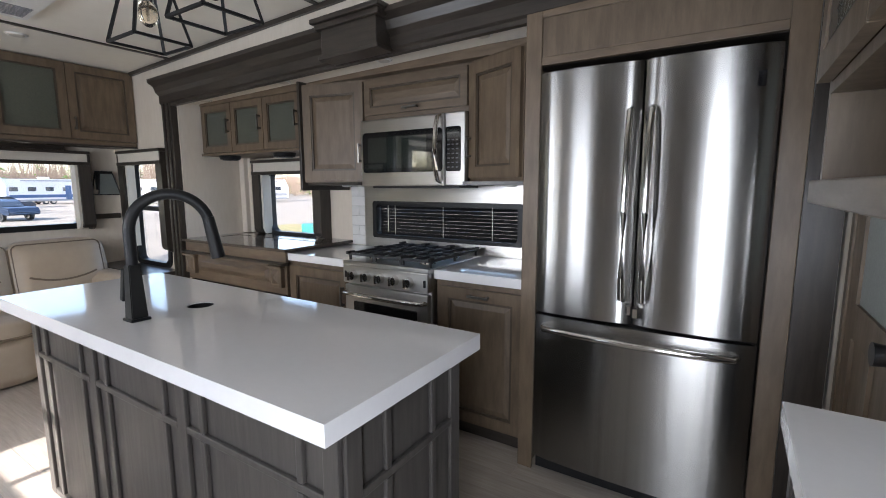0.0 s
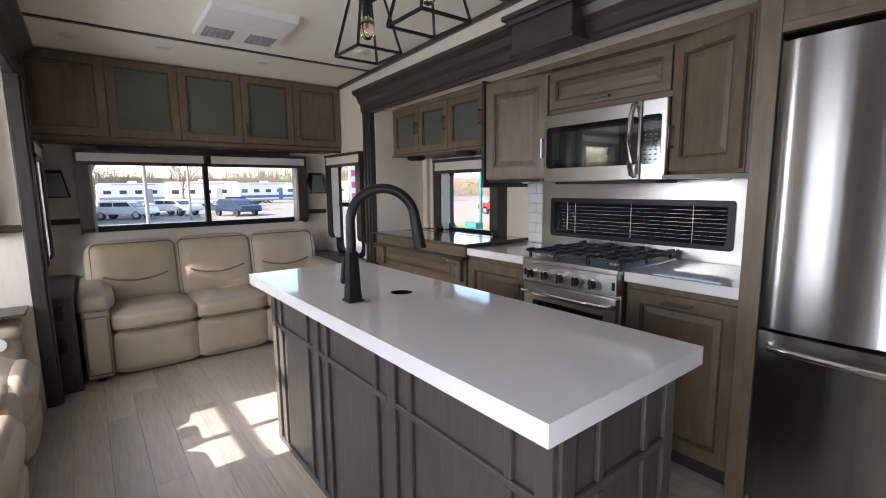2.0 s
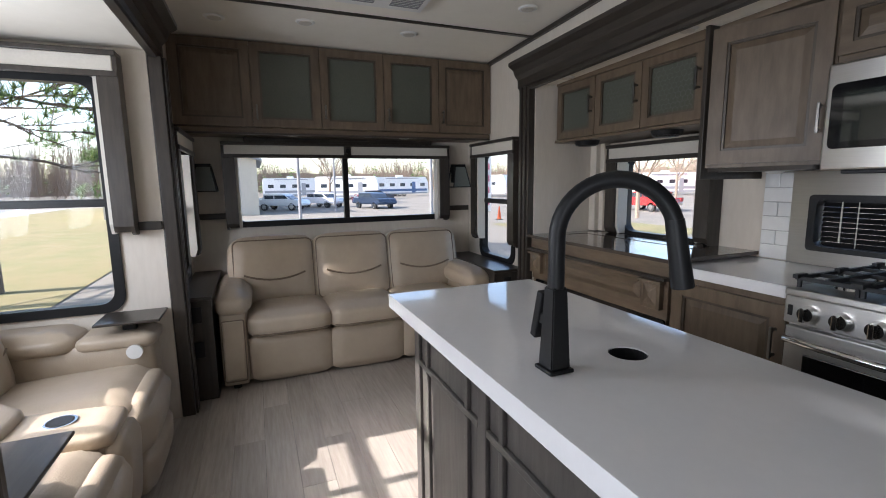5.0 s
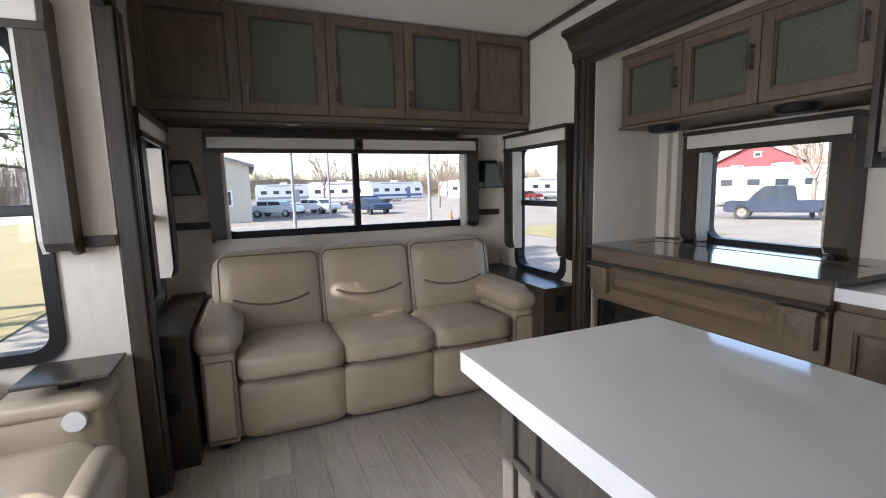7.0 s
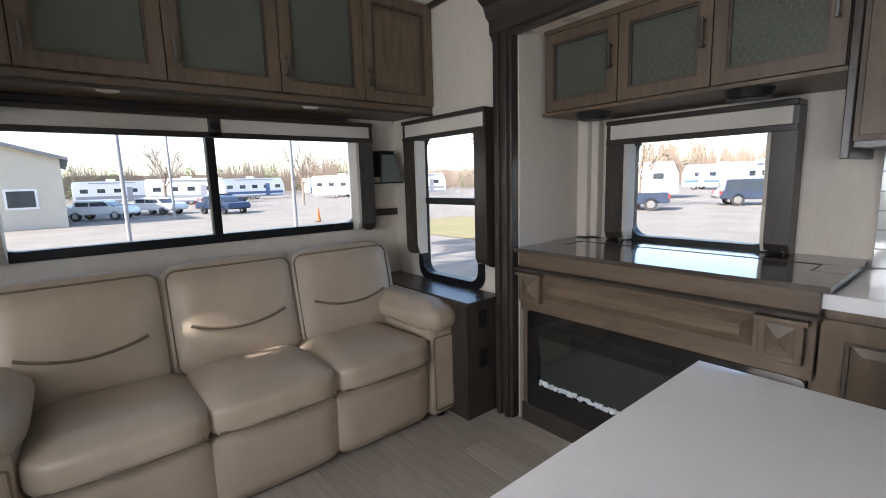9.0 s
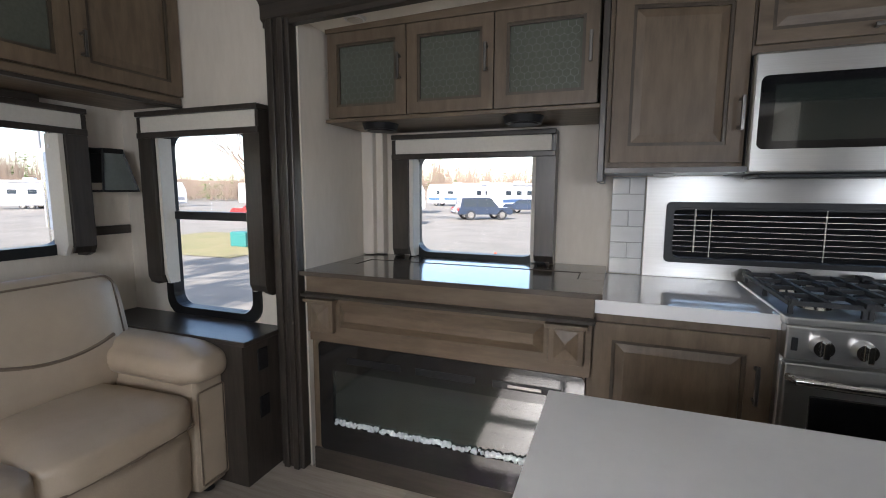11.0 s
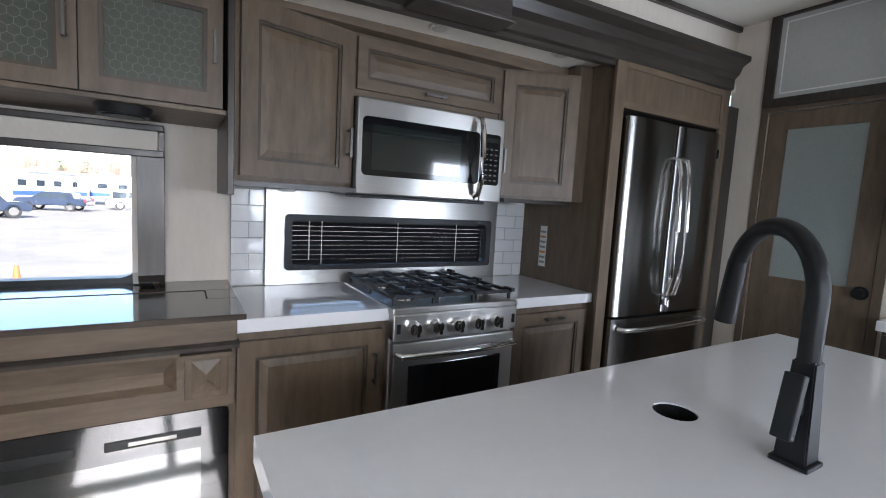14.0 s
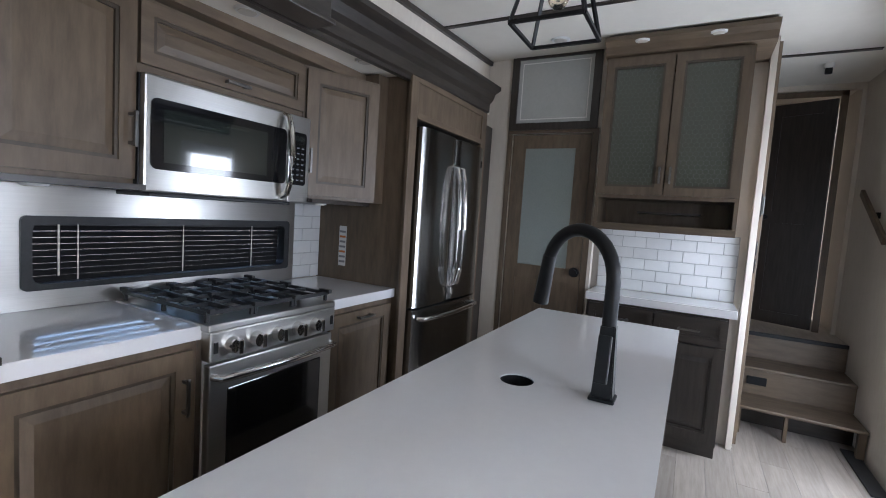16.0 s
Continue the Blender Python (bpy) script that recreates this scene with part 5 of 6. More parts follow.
def recliners():
    """Theatre seating against the outer slide wall, facing +y."""
    e = thing("reclining_loveseat", (-2.0, -0.75, 0), "beige leather theatre recliners with cup holders and trays", "recliner")
    arms = ((-2.76, 0.22, 0.54), (-1.98, 0.25, 0.40), (-1.15, 0.22, 0.54))
    for k, (x, w, h) in enumerate(arms):
        a = part("arm", cushion(w, 0.78, h, 0.05, 0.01), leather, e, m=pose(x, -0.68, 0.03 + h / 2), smooth=True)
        part("arm_pad", cushion(w + 0.02, 0.44, 0.11, 0.05, 0.018), leather, a, m=pose(x, -0.83, 0.03 + h if h > 0.5 else 0.485), smooth=True)
        if h > 0.5:
            part("console", cushion(w + 0.01, 0.34, 0.08, 0.035, 0.006), leather, a, m=pose(x, -0.44, 0.555), smooth=True)
            continue
        part("console", cushion(w + 0.01, 0.36, 0.07, 0.03, 0.006), leather, a, m=pose(x, -0.46, 0.44, -3), smooth=True)
        bm = bmesh.new()
        cyl(bm, (x, -0.46, 0.455), (x, -0.46, 0.4835), 0.052, n=24)
        cu = part("cup_holder", bm, chrome, a, "polished cup holder ring", smooth=True)
        bm = bmesh.new()
        cyl(bm, (x, -0.46, 0.475), (x, -0.46, 0.485), 0.043, n=24)
        part("well", bm, black_plastic, cu)
        part("front_panel", cushion(w - 0.01, 0.08, 0.36, 0.035, 0.012), leather, a, m=pose(x, -0.29, 0.23, -4), smooth=True)
    part("tray", boxes([(-2.868, -0.52, 0.652, -2.62, -0.235, 0.666)], 0.004), dark_x, e, "dark wooden swivel tray")
    part("tray_arm", boxes([(-2.76, -0.42, 0.585, -2.72, -0.36, 0.652)], 0.004), black_metal, e)
    part("tray", boxes([(-1.60, -0.64, 0.60, -1.27, -0.29, 0.613)], 0.004), dark_x, e, "dark wooden swivel tray")
    part("tray_arm", boxes([(-1.34, -0.50, 0.56, -1.20, -0.46, 0.60)], 0.004), black_metal, e)
    bm = bmesh.new()
    cyl(bm, (-2.65, -0.36, 0.505), (-2.632, -0.36, 0.505), 0.036, n=24)
    part("button", bm, white_plastic, e, "round white control button", smooth=True)
    for x, w in ((-2.375, 0.53), (-1.56, 0.56)):
        s = part("seat_cushion", cushion(w, 0.62, 0.19, 0.07, 0.025), leather, e, m=pose(x, -0.58, 0.345, 2), smooth=True)
        bm = bmesh.new()
        tube(bm, [(-w / 2 + 0.03, -0.26, 0.098), (0, -0.262, 0.118), (w / 2 - 0.03, -0.26, 0.098)], 0.004, 6)
        part("seam", bm, piping_m, s, m=pose(x, -0.58, 0.345, 2))
        part("leg_rest", cushion(w - 0.01, 0.12, 0.22, 0.055, 0.025), leather, e, m=pose(x, -0.285, 0.30, -8), smooth=True)
        part("lower_panel", cushion(w - 0.01, 0.10, 0.19, 0.04, 0.018), leather, e, m=pose(x, -0.275, 0.115, -4), smooth=True)
        b = part("back_cushion", cushion(w, 0.20, 0.40, 0.07, 0.03), leather, e, m=pose(x, -0.95, 0.57, 10), smooth=True)
        bm = bmesh.new()
        crease(bm, w * 0.8, 0.02, 0.04, 0.12, 0.006)
        part("seam", bm, piping_m, b, m=pose(x, -0.95, 0.57, 10))
        part("headrest", cushion(w, 0.18, 0.24, 0.07, 0.03), leather, e, m=pose(x, -1.06, 0.71, 12), smooth=True)
    part("base", boxes([(-2.84, -1.05, 0.0, -1.06, -0.33, 0.27)], 0.02), leather, e)


recliners()

# dark dining chair seen from behind
e = thing("dining_chair", (-1.15, -0.65, 0), "dark stained wooden dining chair with a padded seat", "chair")
m = pose(-1.16, -0.50, 0, 0, 0, 96)
part("backrest", boxes([(-0.20, -0.012, 0.50, 0.20, 0.012, 0.95)], 0.01), dark_v, e, m=m @ pose(0, 0, 0, 4))
for sx in (-0.2, 0.2):
    part("back_post", boxes([(sx - 0.02, -0.018, 0.0, sx + 0.02, 0.018, 0.97)], 0.006), dark_v, e, m=m)
part("seat", cushion(0.44, 0.42, 0.07, 0.03, 0.01), dark_x, e, m=m @ pose(0, -0.22, 0.45), smooth=True)
for sx in (-0.19, 0.19):
    part("leg", boxes([(sx - 0.02, -0.43, 0.0, sx + 0.02, -0.39, 0.42)], 0.005), dark_v, e, m=m)

# ---- pantry, coffee hutch and steps ----
structure("wall_pantry", wall_bm(-2.16, -1.30, -0.1, 2.7, 0.06, [(-1.93, 0.0, -1.36, 1.97), (-1.955, 2.01, -1.345, 2.53)]), wall_m, "cream wall with a pantry door and transom", pose(1.20, 0, 0, 0, 0, -90))
structure("wall_hutch", boxes([(1.345, 0.40, -0.1, 1.40, 2.1, 2.7)]), wall_m, "cream wall behind the coffee hutch")
structure("wall_hutch_end", boxes([(1.28, 0.365, 0.0, 1.40, 0.40, 2.60)], 0.003), wall_m, "pale painted wall end beside the steps")
structure("trim_hutch_end", boxes([(1.395, 0.335, 0.0, 1.425, 0.366, 2.60), (1.30, 0.362, 0.0, 1.318, 0.3645, 2.60)], 0.003), wood_v, "brown corner strip on the wall end")
d = thing("door_1", (1.2, 1.65, 0), "brown wooden pantry door with a frosted glass pane, closed", "door", kind="structure")
MP = pose(1.193, 1.925, 0.005, 0, 0, -90)
bm = wall_bm(0, 0.56, 0, 1.955, 0.03, [(0.10, 1.02, 0.46, 1.86), (0.09, 0.10, 0.255, 0.92), (0.305, 0.10, 0.47, 0.92)])
part("frame", bm, wood_v, d, m=MP)
part("glass", boxes([(0.095, 0.008, 1.015, 0.465, 0.014, 1.865)]), frost, d, "frosted patterned glass", m=MP)
for a, b in ((0.085, 0.26), (0.30, 0.475)):
    part("panel", boxes([(a, 0.010, 0.095, b, 0.018, 0.925)]), wood_v, d, m=MP)
bm = bmesh.new()
cyl(bm, (0.52, -0.045, 1.0), (0.52, 0.0, 1.0), 0.026, 0.02, 18)
cyl(bm, (0.52, -0.004, 1.0), (0.52, 0.0, 1.0), 0.035, n=18)
part("knob", bm, black_metal, d, m=MP, smooth=True)
structure("trim_door_1", boxes([(1.188, 1.935, 0, 1.198, 1.97, 1.97), (1.188, 1.32, 0, 1.198, 1.36, 1.97), (1.188, 1.32, 1.972, 1.198, 1.97, 2.0)]), wood_v, "brown door casing around the pantry door")
t = thing("transom", (1.2, 1.65, 2.0), "dark framed frosted transom panel above the pantry door", "transom")
MT = pose(1.196, 1.965, 1.995, 0, 0, -90)
bm = bmesh.new()
ring(bm, [(0, 0), (0.63, 0), (0.63, 0.55), (0, 0.55)], [(0.05, 0.05), (0.58, 0.05), (0.58, 0.50), (0.05, 0.50)], -0.02, 0.01)
part("frame", bm, dark_v, t, m=MT)
part("glass", boxes([(0.045, -0.004, 0.045, 0.585, 0.002, 0.505)]), white_frost, t, "white frosted glass", m=MT)
bm = bmesh.new()
ring(bm, [(0.075, 0.075), (0.555, 0.075), (0.555, 0.475), (0.075, 0.475)], [(0.082, 0.082), (0.548, 0.082), (0.548, 0.468), (0.082, 0.468)], -0.006, -0.0045)
part("etched_line", bm, white_plastic, t, m=MT)
structure("wall_pantry_back", boxes([(1.9, 0.4, -0.1, 1.95, 2.2, 2.7)]), shade_m, "plain back wall inside the pantry")

MH = pose(1.014, 1.272, 0, 0, 0, -90)
h = thing("hutch_upper_cabinet", (1.15, 0.87, 1.33), "brown hutch cabinet with two wire glass doors and a cubby", "cabinet")
for nm, bx in (("side", (0.0, 0.001, 1.335, 0.02, 0.33, 2.39)), ("side", (0.76, 0.001, 1.335, 0.78, 0.33, 2.39)), ("bottom", (0.02, 0.001, 1.335, 0.76, 0.33, 1.352)),
               ("divider", (0.02, 0.001, 1.525, 0.76, 0.33, 1.545)), ("top", (0.02, 0.001, 2.37, 0.76, 0.33, 2.39)), ("back", (0.02, 0.31, 1.352, 0.76, 0.33, 2.37))):
    part(nm, boxes([bx]), wood_v, h, m=MH)
part("shelf", boxes([(0.02, 0.03, 1.93, 0.76, 0.30, 1.945)]), wood_y, h, m=MH)
part("cubby_shelf", boxes([(0.25, 0.05, 1.44, 0.60, 0.30, 1.45)]), dark_y, h, m=MH)
part("bottom_rail", boxes([(0.0, -0.015, 1.325, 0.78, 0.0, 1.368)], 0.003), wood_y, h, m=MH)
for k in range(2):
    door(h, MH @ Matrix.Translation((0.004 + k * 0.387, 0, 1.545)), 0.385, 0.83, "glass", ((0.385 - 0.028, 0.12, True, 0.1) if k == 0 else (0.028, 0.12, True, 0.1)), wire=True, rail=0.05)
bm = bmesh.new()
prism(bm, [(0.0, 2.39), (-0.03, 2.40), (-0.045, 2.44), (-0.09, 2.46), (-0.09, 2.485), (0.33, 2.485), (0.33, 2.39)], -0.01, 0.87)
part("crown", bm, wood_y, h, m=MH)
for yy in (1.07, 0.68):
    puck(0.955, yy, 2.455, 0.045)
h = thing("hutch_base_cabinet", (1.15, 0.87, 0), "dark brown hutch base cabinet with drawers and doors", "cabinet")
part("body", boxes([(0.012, 0.02, 0.09, 0.80, 0.335, 0.865)]), dark_v, h, m=MH)
part("toe_kick", boxes([(0.012, 0.07, 0.0, 0.80, 0.335, 0.089)]), dark_y, h, m=MH)
for k in range(2):
    door(h, MH @ Matrix.Translation((0.02 + k * 0.39, 0.02, 0.69)), 0.385, 0.16, "flat", (0.19, 0.08, False, 0.12), name="drawer", rail=0.035, vmat=dark_y)
    door(h, MH @ Matrix.Translation((0.02 + k * 0.39, 0.02, 0.11)), 0.385, 0.57, "panel", None, rail=0.055, vmat=dark_v)
w = thing("worktop", (1.15, 0.87, 0.865), "white quartz worktop on the coffee hutch", "worktop")
part("slab", boxes([(-0.003, -0.02, 0.866, 0.835, 0.335, 0.915)], 0.003), quartz, w, m=MH)
for z in (1.27, 1.16):
    s = thing("wall_switch", (1.35, 0.37, z), "small black wall control panel", "switch", "wall controls")
    part("plate", boxes([(1.318, 0.352, z - 0.045, 1.385, 0.3615, z + 0.045)], 0.003), black_plastic, s)
    part("display", boxes([(1.33, 0.3505, z + 0.005, 1.37, 0.3525, z + 0.032)], 0.001), ink_m, s)

e = thing("cabinet_latch", (1.3, 0.36, 1.5), "slim black metal latch on the wall end", "latch")
part("plate", boxes([(1.325, 0.352, 1.46, 1.345, 0.3615, 1.60)], 0.002), black_metal, e)
part("bar", boxes([(1.33, 0.340, 1.475, 1.34, 0.3515, 1.585)], 0.002), nickel, e)

# steps to the bedroom
SY0, SY1 = -0.352, 0.33
st = thing("stairs", (1.9, 0.05, 0), "brown wooden steps with rounded treads up to the bedroom", "stairs", kind="structure")
for k, (x, z) in enumerate(((1.62, 0.20), (1.92, 0.40), (2.22, 0.60))):
    if k == 0:
        part("tread", boxes([(x - 0.02, SY0, z - 0.022, 1.95, SY1, z)], 0.006), wood_y, st)
        part("side_block", boxes([(x + 0.01, SY0, 0.0, x + 0.05, SY0 + 0.04, z - 0.023), (x + 0.01, SY1 - 0.03, 0, x + 0.05, SY1, z - 0.023), (x + 0.01, 0.04, 0, x + 0.05, 0.06, z - 0.023)]), wood_v, st)
        part("cubby", boxes([(x + 0.25, SY0, 0, x + 0.27, SY1, z - 0.023)]), dark_y, st)
    else:
        part("riser", boxes([(x, SY0, z - 0.199, x + 0.015, SY1, z - 0.022)]), wood_y, st)
        part("tread", boxes([(x - 0.02, SY0, z - 0.0215, x + 0.32, SY1, z)], 0.006), wood_y if k == 1 else plank_m, st)
part("nosing", boxes([(2.195, SY0, 0.575, 2.215, SY1, 0.604)], 0.004), black_metal, st)
part("vent", boxes([(1.909, 0.14, 0.27, 1.919, 0.26, 0.33)], 0.003), black_plastic, st, "small black vent grille")
structure("floor_upper", boxes([(2.237, -0.6, 0.40, 3.4, 1.2, 0.598)]), plank_m, "pale wood floor of the upper landing")
structure("wall_bedroom", wall_bm(-1.2, 0.6, 0.4, 2.7, 0.05, [(-0.25, 0.4, 0.33, 2.52)]), wall_m, "cream wall around the bedroom doorway", pose(2.62, 0, 0, 0, 0, -90))
# hall and bedroom side walls take the dark wood material, not the cream vinyl
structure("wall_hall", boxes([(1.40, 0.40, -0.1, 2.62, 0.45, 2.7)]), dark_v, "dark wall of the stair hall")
structure("wall_front_end", boxes([(3.35, -0.7, 0.4, 3.4, 1.3, 2.75)]), wall_m, "plain far wall of the bedroom hall")
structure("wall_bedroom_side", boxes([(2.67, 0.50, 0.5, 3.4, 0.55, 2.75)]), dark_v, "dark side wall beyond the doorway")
d = thing("door_2", (2.62, -0.2, 0.6), "dark wooden bedroom door standing open", "door", kind="structure")
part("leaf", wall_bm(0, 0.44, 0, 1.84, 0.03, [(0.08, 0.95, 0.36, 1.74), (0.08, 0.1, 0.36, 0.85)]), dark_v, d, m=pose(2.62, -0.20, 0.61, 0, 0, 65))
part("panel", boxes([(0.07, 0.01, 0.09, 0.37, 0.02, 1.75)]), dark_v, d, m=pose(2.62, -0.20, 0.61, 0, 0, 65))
bm = bmesh.new()
cyl(bm, (0.40, -0.04, 0.90), (0.40, 0.07, 0.90), 0.022, n=14)
part("knob", bm, black_metal, d, m=pose(2.62, -0.20, 0.61, 0, 0, 65), smooth=True)
structure("trim_door_2", boxes([(2.60, 0.30, 0.6, 2.619, 0.34, 2.50), (2.60, -0.25, 0.6, 2.619, -0.205, 2.50), (2.60, -0.25, 2.47, 2.619, 0.34, 2.51)]), wood_v, "brown casing around the bedroom doorway")
e = thing("grab_rail", (1.97, -0.34, 1.2), "sloping pinkish wooden handrail on the wall", "handrail")
bm = boxes([(-0.33, -0.012, -0.025, 0.33, 0.012, 0.025)], 0.006)
part("rail", bm, wood_x, e, m=pose(1.97, -0.32, 1.53, 0, -31, 0))
part("bracket", boxes([(1.96, -0.358, 1.51, 1.98, -0.332, 1.55)]), black_metal, e)
e = thing("smoke_detector", (2.0, 0.1, ceil_z(2.0)), "small white ceiling sprinkler with a black base", "detector")
bm = bmesh.new()
cyl(bm, (2.0, 0.0, ceil_z(2.0) - 0.03), (2.0, 0.0, ceil_z(2.0)), 0.03, n=16)
part("base", bm, white_plastic, e)
part("nozzle", boxes([(1.985, -0.02, ceil_z(2.0) - 0.07, 2.01, 0.02, ceil_z(2.0) - 0.03)], 0.004), black_plastic, e)
e = thing("door_mat", (1.45, -0.3, 0), "black rubber strip mat at the entrance", "mat")
part("mat", boxes([(1.15, -0.345, 0.0005, 1.75, -0.26, 0.012)], 0.004), rubber, e)

# ---- outside ----
GZ = -0.95
bm = bmesh.new()
bmesh.ops.create_grid(bm, x_segments=2, y_segments=2, size=1500)
tagged(part("ground", bm, gravel_m, m=Matrix.Translation((0, 0, GZ))), "pale sandy gravel lot", "ground", kind="structure")
bm = bmesh.new()
for x0, y0, x1, y1 in ((-60, -60, 30, -3.5), (-22, 12.0, -13.5, 19)):
    vs = [bm.verts.new(p) for p in ((x0, y0, GZ + 0.02), (x1, y0, GZ + 0.02), (x1, y1, GZ + 0.02), (x0, y1, GZ + 0.02))]
    bm.faces.new(vs)
tagged(part("grass", bm, grass_m), "patchy dry winter grass", "grass", kind="stuff")
bm = bmesh.new()
for x0, y0, x1, y1 in ((-60, -24, 30, -18),):
    vs = [bm.verts.new(p) for p in ((x0, y0, GZ + 0.03), (x1, y0, GZ + 0.03), (x1, y1, GZ + 0.03), (x0, y1, GZ + 0.03))]
    bm.faces.new(vs)
tagged(part("road", bm, mat("pale_concrete_road", (0.36, 0.35, 0.33), 0.9, 0, (0.30, 0.29, 0.27), 2)), "pale concrete drive", "road", kind="structure")


def wheel(parent, x, y, r, m, w=0.22):
    bm = bmesh.new()
    cyl(bm, (x, y - w / 2, r), (x, y + w / 2, r), r, n=20)
    t = part("wheel", bm, rubber, parent, m=m)
    bm = bmesh.new()
    cyl(bm, (x, y - w / 2 - 0.02, r), (x, y + w / 2 + 0.02, r), r * 0.6, n=16)
    part("rim", bm, chrome, t, m=m)


def trailer(x, y, a, L, H, body, stripe, label, motor=False):
    m = pose(x, y, GZ, 0, 0, a)
    e = thing("motorhome" if motor else "travel_trailer", (x, y, GZ), label, "motorhome" if motor else "trailer", "parked campers")
    z0 = 0.55
    bm = bmesh.new()
    nose = [(-L / 2, z0), (L / 2, z0), (L / 2, z0 + H * 0.6), (L / 2 - 0.5, z0 + H), (-L / 2 + 0.25, z0 + H), (-L / 2, z0 + H - 0.25)]
    prism(bm, nose, -1.2, 1.2, "y")
    part("body", bm, body, e, m=m)
    part("stripe", boxes([(-L / 2 + 0.3, -1.215, z0 + 0.35, L / 2 - 0.3, 1.215, z0 + 0.75)]), stripe, e, m=m)
    part("skirt", boxes([(-L / 2 + 0.1, -1.212, z0 - 0.12, L / 2 - 0.2, 1.212, z0 + 0.12)]), rv_grey, e, m=m)
    k = 0
    u = -L / 2 + 0.8
    while u < L / 2 - 1.5:
        part("window", boxes([(u, -1.22, z0 + 1.2, u + 0.9, 1.22, z0 + 1.75)], 0.03), car_glass, e, m=m)
        u += 1.9
    part("door", boxes([(L * 0.18, -1.225, z0 + 0.05, L * 0.18 + 0.7, 1.225, z0 + 1.95)], 0.02), stripe if not motor else body, e, m=m)
    part("air_conditioner", boxes([(-0.6, -0.4, z0 + H, 0.5, 0.4, z0 + H + 0.28)], 0.06), rv_white, e, m=m)
    part("awning", boxes([(-L * 0.3, -1.32, z0 + H - 0.3, L * 0.3, -1.2, z0 + H - 0.18)], 0.02), rv_grey, e, m=m)
    if motor:
        part("windscreen", boxes([(L / 2 - 0.02, -1.0, z0 + 0.95, L / 2 + 0.03, 1.0, z0 + 1.9)], 0.02), car_glass, e, m=m)
        for q in (-L * 0.28, L * 0.33):
            for s in (-1.05, 1.05):
                wheel(e, q, s, 0.42, m)
    else:
        for q in (-0.5, 0.35):
            for s in (-1.08, 1.08):
                wheel(e, q, s, 0.36, m)
    return e


def car(x, y, a, paint, label, pickup=False, suv=False):
    m = pose(x, y, GZ, 0, 0, a)
    L = 5.8 if pickup else 4.6
    e = thing("pickup_truck" if pickup else "car", (x, y, GZ), label, "truck" if pickup else "car", "parked vehicles")
    h = 1.08 if pickup else 0.95
    top = 1.9 if pickup else (1.75 if suv else 1.45)
    bm = bmesh.new()
    f = L / 2
    prism(bm, [(-f, 0.45), (f - 0.1, 0.40), (f, 0.55), (f - 0.08, h - 0.12), (f - 0.25, h), (-f + 0.05, h + 0.04), (-f, h - 0.1)], -0.98, 0.98, "y")
    bmesh.ops.bevel(bm, geom=bm.edges[:], offset=0.06, segments=2, affect="EDGES")
    part("body", bm, paint, e, m=m, smooth=True)
    c0, c1 = (-0.55, 1.75) if pickup else ((-f + 0.25, 1.2) if suv else (-f + 0.8, 1.3))
    bm = bmesh.new()
    prism(bm, [(c0, h - 0.05), (c1, h - 0.05), (c1 - 0.75, top), (c0 + 0.15, top)], -0.82, 0.82, "y")
    bmesh.ops.bevel(bm, geom=bm.edges[:], offset=0.06, segments=2, affect="EDGES")
    part("cabin", bm, paint, e, m=m, smooth=True)
    for s in (-1, 1):
        for q0, q1 in ((c0 + 0.25, (c0 + c1) / 2 - 0.28), ((c0 + c1) / 2 - 0.2, c1 - 0.62)):
            bm = bmesh.new()
            lean = 0.28 if q1 > (c0 + c1) / 2 else 0.0
            prism(bm, [(q0, h + 0.08), (q1 + lean, h + 0.08), (q1, top - 0.12), (q0, top - 0.12)], s * 0.815, s * 0.835, "y")
            part("window", bm, car_glass, e, m=m)
    bm = bmesh.new()
    prism(bm, [(c1 - 0.08, h + 0.03), (c1 - 0.03, h + 0.05), (c1 - 0.68, top - 0.07), (c1 - 0.74, top - 0.1)], -0.7, 0.7, "y")
    part("windscreen", bm, car_glass, e, m=m)
    part("bumper", boxes([(-f - 0.06, -0.9, 0.48, -f + 0.05, 0.9, 0.66)], 0.02), chrome, e, m=m)
    part("taillight", boxes([(-f - 0.015, 0.72, 0.75, -f + 0.1, 0.985, 1.0)], 0.01), car_red, e, m=m)
    part("taillight", boxes([(-f - 0.015, -0.985, 0.75, -f + 0.1, -0.72, 1.0)], 0.01), car_red, e, m=m)
    for q in (-f + 1.05, f - 0.95):
        for s in (-0.87, 0.87):
            wheel(e, q, s, 0.40 if (pickup or suv) else 0.33, m)
    return e


# campers and cars seen past the kitchen window and through the rear one
trailer(-24.5, 41.0, 30, 10.5, 2.75, rv_white, rv_grey, "long white motorhome parked on the gravel lot", True)
car(-16.8, 28.0, 208, car_navy, "dark navy pickup truck parked on the lot", pickup=True)
for x, y, a, L in ((-24.0, 66, 175, 9), (-18.0, 60, 70, 8.5), (-13.0, 58, 60, 9), (-8.5, 64, 170, 10), (-3.5, 60, 80, 8.5), (1.0, 66, 20, 8.5), (9.0, 64, 170, 10), (18.0, 63, 0, 8)):
    trailer(x, y, a, L, 2.7, rv_white, rv_blue if L > 8.7 else rv_grey, "white camper parked at the far lot edge", L > 8.7)
for x, y, a, p, s in ((-11.6, 36, 35, car_navy, True), (-10.0, 47, 170, car_navy, False), (-5.0, 52, 5, car_white, True), (0.5, 52, 0, car_white, True), (6.5, 50, 180, car_navy, False), (-15.5, 50, 20, car_white, False)):
    car(x, y, a, p, "parked %s on the gravel lot" % ("dark car" if p == car_navy else "white car"), suv=s)
